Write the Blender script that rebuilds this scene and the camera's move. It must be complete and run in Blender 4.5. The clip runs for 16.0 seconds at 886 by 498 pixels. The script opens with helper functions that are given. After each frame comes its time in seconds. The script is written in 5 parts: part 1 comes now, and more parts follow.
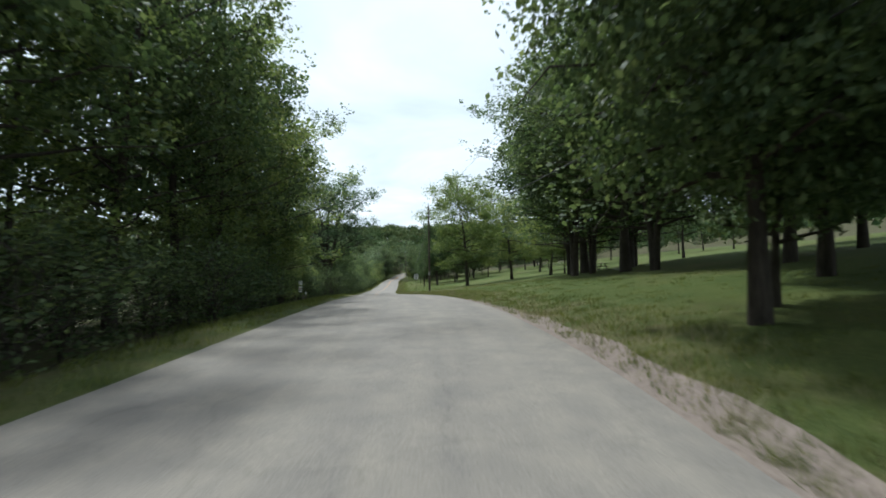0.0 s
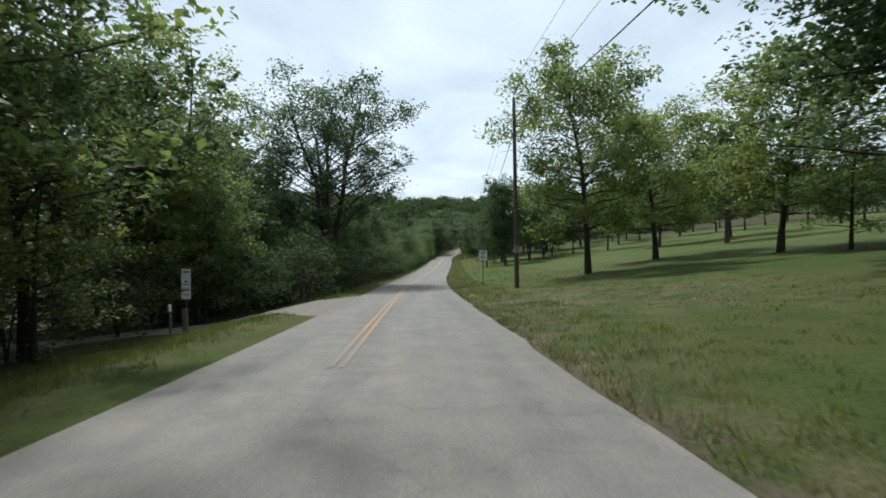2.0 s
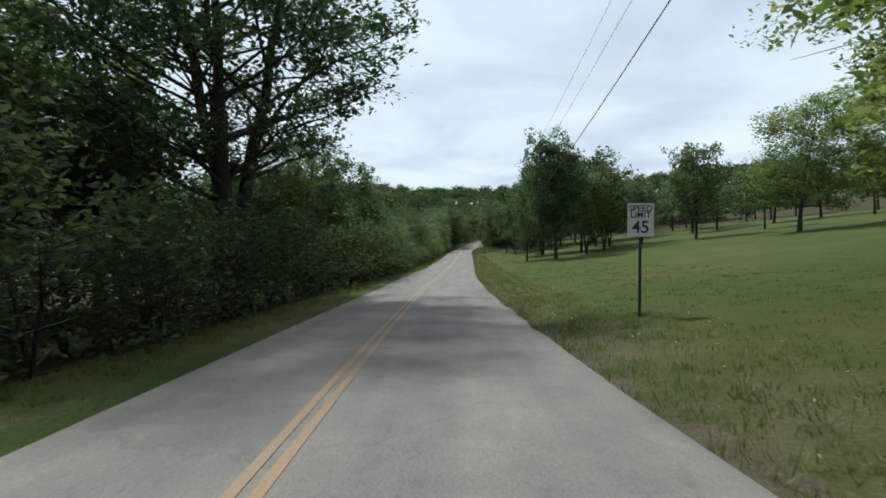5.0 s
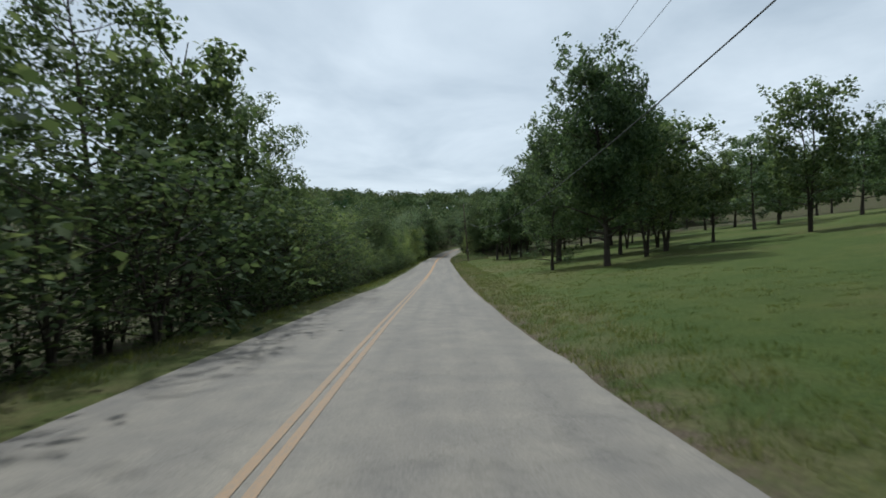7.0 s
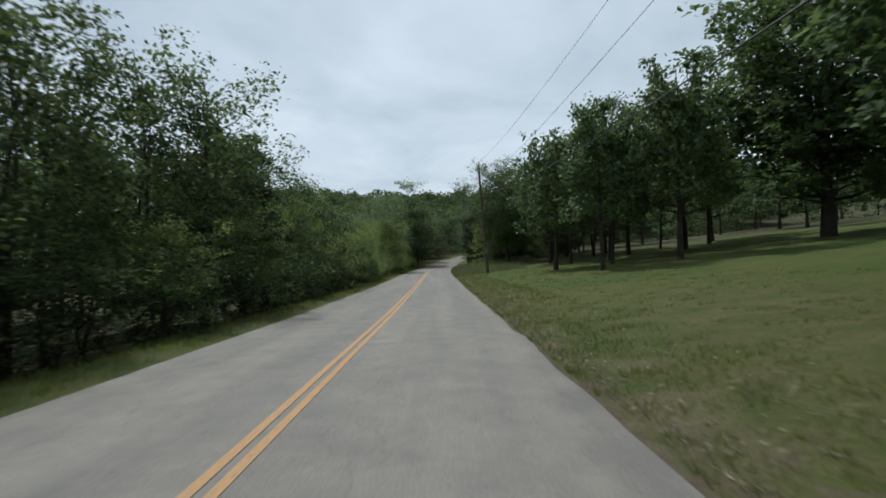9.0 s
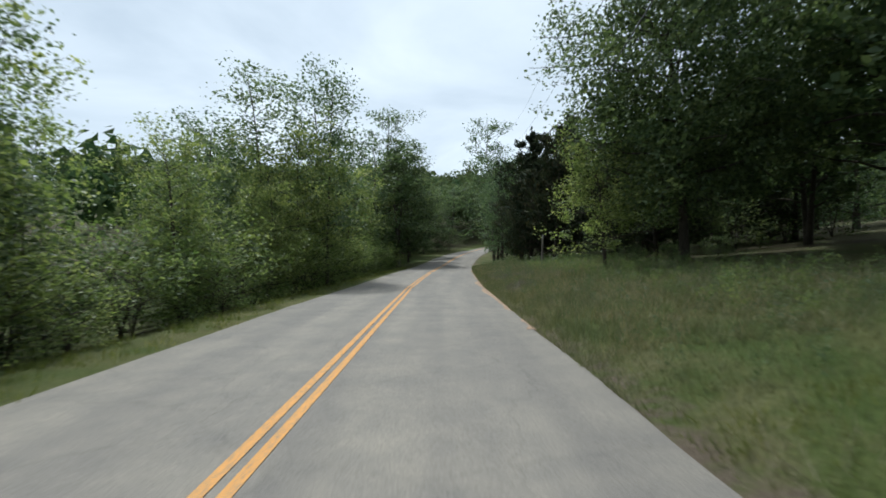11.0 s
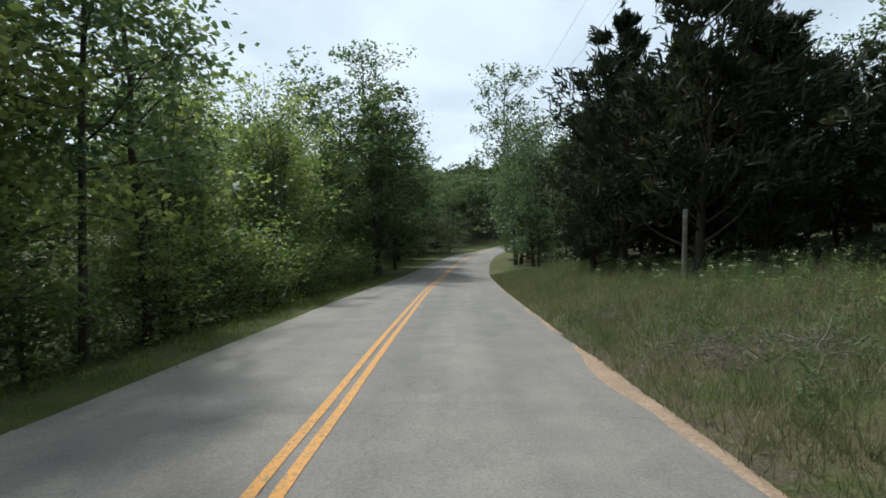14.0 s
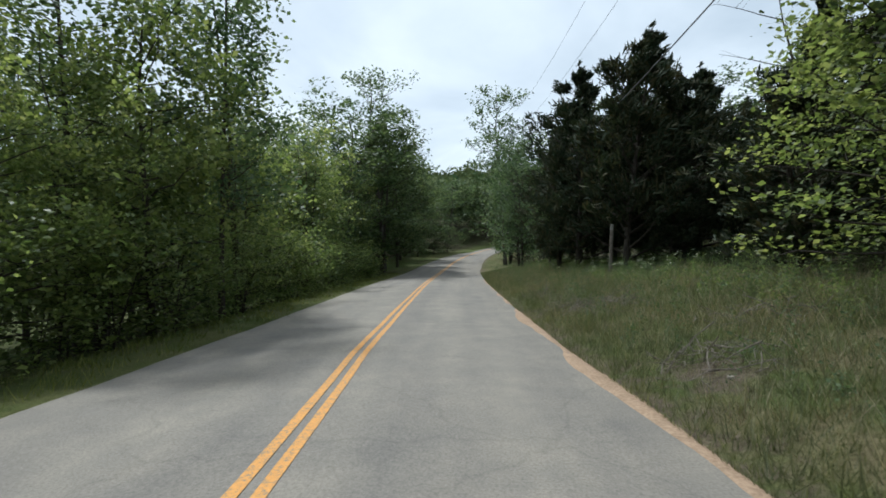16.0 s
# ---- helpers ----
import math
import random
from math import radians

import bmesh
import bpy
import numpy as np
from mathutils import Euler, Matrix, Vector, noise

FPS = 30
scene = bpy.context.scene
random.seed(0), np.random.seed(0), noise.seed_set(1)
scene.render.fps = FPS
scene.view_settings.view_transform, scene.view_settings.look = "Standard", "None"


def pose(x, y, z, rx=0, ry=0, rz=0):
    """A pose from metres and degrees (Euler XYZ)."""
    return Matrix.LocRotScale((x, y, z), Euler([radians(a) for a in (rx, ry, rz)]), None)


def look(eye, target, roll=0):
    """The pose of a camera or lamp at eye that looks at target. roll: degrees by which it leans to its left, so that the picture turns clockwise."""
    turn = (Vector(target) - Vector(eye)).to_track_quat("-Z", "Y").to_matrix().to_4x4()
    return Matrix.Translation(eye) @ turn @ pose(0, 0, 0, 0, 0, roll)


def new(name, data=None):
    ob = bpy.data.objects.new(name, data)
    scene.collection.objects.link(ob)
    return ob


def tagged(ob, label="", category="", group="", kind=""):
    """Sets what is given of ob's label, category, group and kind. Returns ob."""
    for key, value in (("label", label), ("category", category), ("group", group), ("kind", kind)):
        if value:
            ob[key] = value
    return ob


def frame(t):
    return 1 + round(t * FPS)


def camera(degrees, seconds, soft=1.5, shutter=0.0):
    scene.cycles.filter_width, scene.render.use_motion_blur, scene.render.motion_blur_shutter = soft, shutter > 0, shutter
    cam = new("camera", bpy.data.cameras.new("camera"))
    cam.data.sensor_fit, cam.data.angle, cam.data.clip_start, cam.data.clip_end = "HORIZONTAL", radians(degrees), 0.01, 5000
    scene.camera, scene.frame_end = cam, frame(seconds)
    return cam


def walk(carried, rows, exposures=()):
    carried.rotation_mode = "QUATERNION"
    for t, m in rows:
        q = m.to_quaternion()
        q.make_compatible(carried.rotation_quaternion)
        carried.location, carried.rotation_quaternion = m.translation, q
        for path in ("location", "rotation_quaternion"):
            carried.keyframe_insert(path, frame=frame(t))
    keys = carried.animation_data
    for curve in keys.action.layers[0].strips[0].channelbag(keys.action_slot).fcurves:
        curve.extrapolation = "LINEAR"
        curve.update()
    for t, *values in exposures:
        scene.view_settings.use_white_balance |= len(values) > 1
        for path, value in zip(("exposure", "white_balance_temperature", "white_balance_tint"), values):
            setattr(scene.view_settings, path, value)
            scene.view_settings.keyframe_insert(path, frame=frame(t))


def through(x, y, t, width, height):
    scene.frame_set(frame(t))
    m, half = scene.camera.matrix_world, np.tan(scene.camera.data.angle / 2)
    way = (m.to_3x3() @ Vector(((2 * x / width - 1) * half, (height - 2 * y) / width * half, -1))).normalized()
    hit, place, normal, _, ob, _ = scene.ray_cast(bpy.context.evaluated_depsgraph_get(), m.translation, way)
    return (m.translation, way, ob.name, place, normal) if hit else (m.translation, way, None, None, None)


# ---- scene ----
cam = camera(84.0, 16.0, soft=1.7, shutter=0.12)
PATH = [
    (0, (-0.325, 0.042, 1.442), (-0.240, 10.038, 1.689), -0.92),
    (0.5, (-0.372, 11.311, 1.535), (-0.775, 21.302, 1.637), -0.58),
    (1, (-1.019, 19.675, 1.328), (-1.683, 29.653, 1.316), -0.79),
    (1.5, (-1.910, 27.350, 1.000), (-2.762, 37.313, 0.869), -1.13),
    (2, (-2.904, 34.534, 0.615), (-3.924, 44.479, 0.392), -1.17),
    (2.5, (-3.871, 40.991, 0.229), (-5.024, 50.919, -0.099), -0.99),
    (3, (-4.722, 46.526, -0.119), (-5.958, 56.443, -0.496), -0.86),
    (3.5, (-5.414, 51.037, -0.407), (-6.712, 60.947, -0.733), -1.23),
    (3.7, (-5.628, 52.444, -0.498), (-6.950, 62.352, -0.810), -1.16),
    (5.8, (-7.875, 68.114, -1.481), (-9.082, 78.036, -1.796), -0.53),
    (6, (-8.218, 70.735, -1.638), (-9.312, 80.671, -1.920), -0.34),
    (6.5, (-9.078, 77.743, -2.041), (-9.910, 87.707, -2.246), -1.03),
    (7, (-10.053, 86.670, -2.518), (-10.796, 96.642, -2.631), -1.51),
    (7.5, (-11.028, 97.111, -3.020), (-11.840, 107.078, -3.069), -0.67),
    (8, (-11.955, 108.920, -3.513), (-12.727, 118.891, -3.501), -1.10),
    (8.5, (-12.803, 121.407, -3.952), (-13.497, 131.382, -3.844), -1.00),
    (9, (-13.579, 133.476, -4.301), (-14.224, 143.454, -4.156), -1.43),
    (9.2, (-13.892, 138.263, -4.421), (-14.551, 148.240, -4.289), -1.52),
    (11.3, (-17.701, 184.906, -5.021), (-18.389, 194.882, -4.954), -0.53),
    (11.5, (-18.032, 188.544, -5.026), (-18.686, 198.522, -4.964), -0.55),
    (12, (-18.632, 195.493, -5.023), (-19.329, 205.468, -5.000), -0.74),
    (12.5, (-18.832, 197.987, -5.017), (-19.514, 207.963, -5.000), -1.19),
    (13, (-18.842, 198.122, -5.017), (-19.498, 208.100, -4.955), -1.43),
    (13.5, (-18.837, 198.059, -5.017), (-19.487, 208.037, -4.910), -1.39),
    (14, (-18.794, 197.502, -5.018), (-19.447, 207.480, -4.900), -1.32),
    (14.5, (-18.708, 196.428, -5.021), (-19.380, 206.404, -4.900), -1.14),
    (15, (-18.598, 195.079, -5.023), (-19.316, 205.053, -4.899), -1.07),
    (15.5, (-18.475, 193.603, -5.025), (-19.189, 203.577, -4.902), -0.89),
    (16, (-18.338, 192.014, -5.027), (-18.958, 201.994, -4.907), -0.81),
]
walk(cam, [(t, look(eye, target, roll)) for t, eye, target, roll in PATH], [(0.0, 0.5, 5700.0, 4.5), (1.0, 0.45, 5700.0, 4.5), (2.0, 0.28, 5700.0, 4.5), (3.5, 0.24, 5700.0, 4.5), (6.0, 0.06, 5700.0, 4.5), (7.5, -0.08, 5700.0, 4.5), (9.0, -0.12, 5700.0, 4.5), (11.5, 0.3, 5700.0, 4.5), (16.0, 0.28, 5700.0, 4.5)])

# ---- world, sun, exposure ----
SUN_AZ, SUN_EL = 33.0, 57.0      # degrees to the left of north (+y), and above the horizon
world = bpy.data.worlds.new("sky")
scene.world = world
world.use_nodes = True
wn, wl = world.node_tree.nodes, world.node_tree.links
wn.clear()
w_out, w_bg = wn.new("ShaderNodeOutputWorld"), wn.new("ShaderNodeBackground")
w_sky = wn.new("ShaderNodeTexSky")
w_sky.sky_type, w_sky.sun_disc = "NISHITA", False
w_sky.sun_elevation, w_sky.sun_rotation = radians(SUN_EL), radians(-SUN_AZ)
w_sky.dust_density, w_sky.air_density = 2.0, 1.0
w_gain = wn.new("ShaderNodeMix")
w_gain.data_type, w_gain.blend_type = "RGBA", "MULTIPLY"
w_gain.inputs["Factor"].default_value = 1.0
w_gain.inputs[7].default_value = (0.085, 0.085, 0.085, 1)
wl.new(w_sky.outputs["Color"], w_gain.inputs[6])
# thin broken cloud, one layer flattened towards the horizon
w_co = wn.new("ShaderNodeTexCoord")
w_sep = wn.new("ShaderNodeSeparateXYZ")
wl.new(w_co.outputs["Generated"], w_sep.inputs[0])
w_h = wn.new("ShaderNodeMath")
w_h.operation = "ADD"
w_h.inputs[1].default_value = 0.16
w_hm = wn.new("ShaderNodeMath")
w_hm.operation = "MAXIMUM"
w_hm.inputs[1].default_value = 0.0
wl.new(w_sep.outputs["Z"], w_hm.inputs[0])
wl.new(w_hm.outputs[0], w_h.inputs[0])
w_div = []
for axis in ("X", "Y"):
    d = wn.new("ShaderNodeMath")
    d.operation = "DIVIDE"
    wl.new(w_sep.outputs[axis], d.inputs[0])
    wl.new(w_h.outputs[0], d.inputs[1])
    w_div.append(d)
w_cmb = wn.new("ShaderNodeCombineXYZ")
wl.new(w_div[0].outputs[0], w_cmb.inputs[0])
wl.new(w_div[1].outputs[0], w_cmb.inputs[1])
w_n = wn.new("ShaderNodeTexNoise")
w_n.inputs["Scale"].default_value, w_n.inputs["Detail"].default_value, w_n.inputs["Roughness"].default_value = 1.1, 7.0, 0.52
w_n.inputs["Distortion"].default_value = 0.35
wl.new(w_cmb.outputs[0], w_n.inputs["Vector"])
w_r = wn.new("ShaderNodeValToRGB")
w_r.color_ramp.elements[0].position, w_r.color_ramp.elements[0].color = 0.32, (0.57, 0.612, 0.645, 1)
w_r.color_ramp.elements[1].position, w_r.color_ramp.elements[1].color = 0.66, (0.90, 0.915, 0.915, 1)
wl.new(w_n.outputs["Fac"], w_r.inputs[0])
w_mix = wn.new("ShaderNodeMix")
w_mix.data_type = "RGBA"
w_mix.inputs["Factor"].default_value = 0.88
wl.new(w_gain.outputs[2], w_mix.inputs[6])
wl.new(w_r.outputs["Color"], w_mix.inputs[7])
wl.new(w_mix.outputs[2], w_bg.inputs["Color"])
w_bg.inputs["Strength"].default_value = 1.0
wl.new(w_bg.outputs[0], w_out.inputs["Surface"])

sun_data = bpy.data.lights.new("sun", "SUN")
sun_data.energy, sun_data.angle, sun_data.color = 3.5, radians(3.5), (1.0, 0.95, 0.86)
sun = new("sun", sun_data)
_az, _el = radians(SUN_AZ), radians(SUN_EL)
SUN_DIR = Vector((-math.sin(_az) * math.cos(_el), math.cos(_az) * math.cos(_el), math.sin(_el)))
sun.matrix_world = look(SUN_DIR * 300, (0, 0, 0))

# ---- helpers for building ----
rng = np.random.default_rng(7)


def mesh_from(name, verts, faces, mat=None, smooth=False):
    me = bpy.data.meshes.new(name)
    me.from_pydata([tuple(v) for v in verts], [], [tuple(f) for f in faces])
    for m in (mat if isinstance(mat, (list, tuple)) else [mat]):
        if m:
            me.materials.append(m)
    if smooth:
        me.polygons.foreach_set("use_smooth", [True] * len(me.polygons))
    me.update()
    return me


def quads(name, v, mat):
    """A mesh of loose quads from an array (n, 4, 3)."""
    n = len(v)
    me = bpy.data.meshes.new(name)
    me.vertices.add(n * 4)
    me.vertices.foreach_set("co", v.reshape(-1).astype(np.float32))
    me.loops.add(n * 4)
    me.loops.foreach_set("vertex_index", np.arange(n * 4, dtype=np.int32))
    me.polygons.add(n)
    me.polygons.foreach_set("loop_start", np.arange(0, n * 4, 4, dtype=np.int32))
    me.polygons.foreach_set("loop_total", np.full(n, 4, dtype=np.int32))
    me.materials.append(mat)
    me.update()
    me.validate()
    return me


def tris(name, v, mat):
    """A mesh of loose triangles from an array (n, 3, 3)."""
    n = len(v)
    me = bpy.data.meshes.new(name)
    me.vertices.add(n * 3)
    me.vertices.foreach_set("co", v.reshape(-1).astype(np.float32))
    me.loops.add(n * 3)
    me.loops.foreach_set("vertex_index", np.arange(n * 3, dtype=np.int32))
    me.polygons.add(n)
    me.polygons.foreach_set("loop_start", np.arange(0, n * 3, 3, dtype=np.int32))
    me.polygons.foreach_set("loop_total", np.full(n, 3, dtype=np.int32))
    me.materials.append(mat)
    me.update()
    me.validate()
    return me


def part(name, data, parent, label=""):
    ob = new(name, data)
    ob.parent = parent
    if label:
        ob["label"] = label
    return ob


def empty(name, m=None):
    ob = new(name)
    ob.empty_display_size = 0.3
    if m:
        ob.matrix_basis = m
    return ob


# ---- materials ----
def material(name, rough=0.8, spec=0.3):
    m = bpy.data.materials.new(name)
    m.use_nodes = True
    b = m.node_tree.nodes["Principled BSDF"]
    b.inputs["Roughness"].default_value = rough
    b.inputs["Specular IOR Level"].default_value = spec
    return m, m.node_tree.nodes, m.node_tree.links, b


def noise_node(n, l, scale, detail=4.0, vec=None, rough=0.55, kind="Object"):
    t = n.new("ShaderNodeTexNoise")
    t.inputs["Scale"].default_value, t.inputs["Detail"].default_value, t.inputs["Roughness"].default_value = scale, detail, rough
    if vec is None:
        vec = n.new("ShaderNodeTexCoord").outputs[kind]
    l.new(vec, t.inputs["Vector"])
    return t


def ramp(n, l, src, stops):
    r = n.new("ShaderNodeValToRGB")
    e = r.color_ramp.elements
    while len(e) < len(stops):
        e.new(0.5)
    for el, (p, c) in zip(e, stops):
        el.position, el.color = p, (*c, 1) if len(c) == 3 else c
    l.new(src, r.inputs[0])
    return r


def mix(n, l, a, b, fac, mode="MIX"):
    m = n.new("ShaderNodeMix")
    m.data_type, m.blend_type = "RGBA", mode
    for sock, val in ((m.inputs[6], a), (m.inputs[7], b), (m.inputs["Factor"], fac)):
        if hasattr(val, "links"):
            l.new(val, sock)
        elif isinstance(val, (int, float)):
            sock.default_value = val
        else:
            sock.default_value = (*val, 1)
    return m.outputs[2]


def bump(n, l, b, height, strength, dist):
    k = n.new("ShaderNodeBump")
    k.inputs["Strength"].default_value, k.inputs["Distance"].default_value = strength, dist
    l.new(height, k.inputs["Height"])
    l.new(k.outputs[0], b.inputs["Normal"])


def leaf_material(name, dark, mid, light, through=0.35, rough=0.5, spec=0.24, patch=0.45, vary=1.0):
    """Leaves: each one its own tint, a soft sheen, light shining through."""
    m, n, l, b = material(name, rough, spec)
    g = n.new("ShaderNodeNewGeometry")
    c1 = ramp(n, l, g.outputs["Random Per Island"], [(0.0, dark), (0.55, mid), (1.0, light)])
    oi = n.new("ShaderNodeObjectInfo")
    c2 = ramp(n, l, oi.outputs["Random"], [(0.0, (0.80, 0.86, 0.80)), (1.0, (1.12, 1.06, 0.95))])
    big = noise_node(n, l, patch, 2.0)
    c3 = ramp(n, l, big.outputs["Fac"], [(0.35, (1 - 0.15 * vary, 1 - 0.1 * vary, 1 - 0.15 * vary)), (0.65, (1 + 0.12 * vary, 1 + 0.06 * vary, 1.0))])
    c = mix(n, l, mix(n, l, c1.outputs[0], c2.outputs[0], 1.0, "MULTIPLY"), c3.outputs[0], 1.0, "MULTIPLY")
    l.new(c, b.inputs["Base Color"])
    t = n.new("ShaderNodeBsdfTranslucent")
    l.new(mix(n, l, c, (1.65, 1.6, 1.05), 1.0, "MULTIPLY"), t.inputs["Color"])
    s = n.new("ShaderNodeMixShader")
    s.inputs[0].default_value = through
    l.new(b.outputs[0], s.inputs[1])
    l.new(t.outputs[0], s.inputs[2])
    l.new(s.outputs[0], n["Material Output"].inputs["Surface"])
    return m


LEAF_OAK = leaf_material("leaf_oak", (0.040, 0.064, 0.036), (0.076, 0.114, 0.060), (0.136, 0.180, 0.100), 0.42, 0.55, 0.16)
LEAF_BRIGHT = leaf_material("leaf_bright", (0.076, 0.112, 0.044), (0.134, 0.182, 0.072), (0.215, 0.255, 0.128), 0.54)
LEAF_GREY = leaf_material("leaf_grey", (0.044, 0.076, 0.042), (0.081, 0.126, 0.070), (0.148, 0.200, 0.128), 0.40)
LEAF_CEDAR = leaf_material("leaf_cedar", (0.018, 0.032, 0.018), (0.034, 0.048, 0.029), (0.070, 0.066, 0.042), 0.12, 0.75, 0.2)
LEAF_SHRUB = leaf_material("leaf_shrub", (0.032, 0.050, 0.029), (0.060, 0.086, 0.049), (0.110, 0.144, 0.084), 0.40, 0.7, 0.05)
LEAF_FAR = leaf_material("leaf_far", (0.052, 0.082, 0.050), (0.074, 0.108, 0.062), (0.100, 0.136, 0.078), 0.16, 0.8, 0.05, 0.075, 3.2)


def bark_material(name, c0, c1):
    m, n, l, b = material(name, 0.92, 0.15)
    co = n.new("ShaderNodeTexCoord")
    mp = n.new("ShaderNodeMapping")
    mp.inputs["Scale"].default_value = (9, 9, 1.6)
    l.new(co.outputs["Object"], mp.inputs[0])
    v = noise_node(n, l, 2.2, 6.0, mp.outputs[0], 0.65)
    w = noise_node(n, l, 0.9, 3.0)
    c = ramp(n, l, v.outputs["Fac"], [(0.3, c0), (0.7, c1)])
    l.new(mix(n, l, c.outputs[0], ramp(n, l, w.outputs["Fac"], [(0.3, (0.75, 0.78, 0.72)), (0.7, (1.15, 1.12, 1.1))]).outputs[0], 1.0, "MULTIPLY"), b.inputs["Base Color"])
    bump(n, l, b, v.outputs["Fac"], 0.9, 0.04)
    return m


BARK = bark_material("bark", (0.030, 0.026, 0.022), (0.085, 0.072, 0.060))
BARK_PALE = bark_material("bark_pale", (0.06, 0.055, 0.048), (0.15, 0.14, 0.125))


def asphalt_material():
    m, n, l, b = material("old_asphalt", 0.88, 0.35)
    fine = noise_node(n, l, 45.0, 3.0, None, 0.7)
    mid = noise_node(n, l, 1.6, 5.0, None, 0.6)
    co = n.new("ShaderNodeTexCoord")
    mp = n.new("ShaderNodeMapping")
    mp.inputs["Scale"].default_value = (0.9, 0.05, 1)
    l.new(co.outputs["UV"], mp.inputs[0])
    track = noise_node(n, l, 1.3, 3.0, mp.outputs[0])
    c = ramp(n, l, fine.outputs["Fac"], [(0.25, (0.126, 0.116, 0.103)), (0.75, (0.248, 0.228, 0.203))]).outputs[0]
    c = mix(n, l, c, ramp(n, l, mid.outputs["Fac"], [(0.3, (0.84, 0.84, 0.85)), (0.7, (1.12, 1.10, 1.06))]).outputs[0], 1.0, "MULTIPLY")
    c = mix(n, l, c, ramp(n, l, track.outputs["Fac"], [(0.35, (0.86, 0.86, 0.87)), (0.65, (1.1, 1.09, 1.06))]).outputs[0], 1.0, "MULTIPLY")
    # hairline cracks
    vo = n.new("ShaderNodeTexVoronoi")
    vo.feature = "DISTANCE_TO_EDGE"
    vo.inputs["Scale"].default_value = 0.42
    wob = noise_node(n, l, 1.1, 5.0)
    add = n.new("ShaderNodeMix")
    add.data_type, add.blend_type = "RGBA", "ADD"
    add.inputs["Factor"].default_value = 0.9
    l.new(co.outputs["Object"], add.inputs[6])
    l.new(wob.outputs["Color"], add.inputs[7])
    l.new(add.outputs[2], vo.inputs["Vector"])
    cr = ramp(n, l, vo.outputs["Distance"], [(0.0, (0.55, 0.55, 0.55)), (0.012, (1, 1, 1))])
    c = mix(n, l, c, cr.outputs[0], 0.3, "MULTIPLY")
    l.new(c, b.inputs["Base Color"])
    bump(n, l, b, fine.outputs["Fac"], 0.5, 0.01)
    return m


ASPHALT = asphalt_material()


def line_material():
    m, n, l, b = material("worn_yellow_paint", 0.7, 0.3)
    f = noise_node(n, l, 30.0, 4.0, None, 0.7)
    w = noise_node(n, l, 0.35, 4.0, None, 0.65)
    sep = n.new("ShaderNodeSeparateXYZ")
    l.new(n.new("ShaderNodeTexCoord").outputs["Object"], sep.inputs[0])
    age = n.new("ShaderNodeMapRange")
    age.inputs["From Min"].default_value, age.inputs["From Max"].default_value = 0.0, 200.0
    l.new(sep.outputs["Y"], age.inputs["Value"])
    worn = ramp(n, l, age.outputs[0], [(p / 200, (v, v, v)) for p, v in ((42, 1.0), (47, 0.58), (60, 0.68), (78, 0.72), (98, 0.8), (123, 0.75), (132, 0.5), (184, 0.12))])
    c = ramp(n, l, f.outputs["Fac"], [(0.36, (0.20, 0.17, 0.11)), (0.5, (0.56, 0.25, 0.04)), (0.75, (0.66, 0.32, 0.065))]).outputs[0]
    c = mix(n, l, c, (0.176, 0.160, 0.136), mix(n, l, (0, 0, 0), ramp(n, l, w.outputs["Fac"], [(0.40, (1, 1, 1)), (0.76, (0.92, 0.92, 0.92))]).outputs[0], worn.outputs[0]))
    l.new(c, b.inputs["Base Color"])
    return m


YELLOW = line_material()


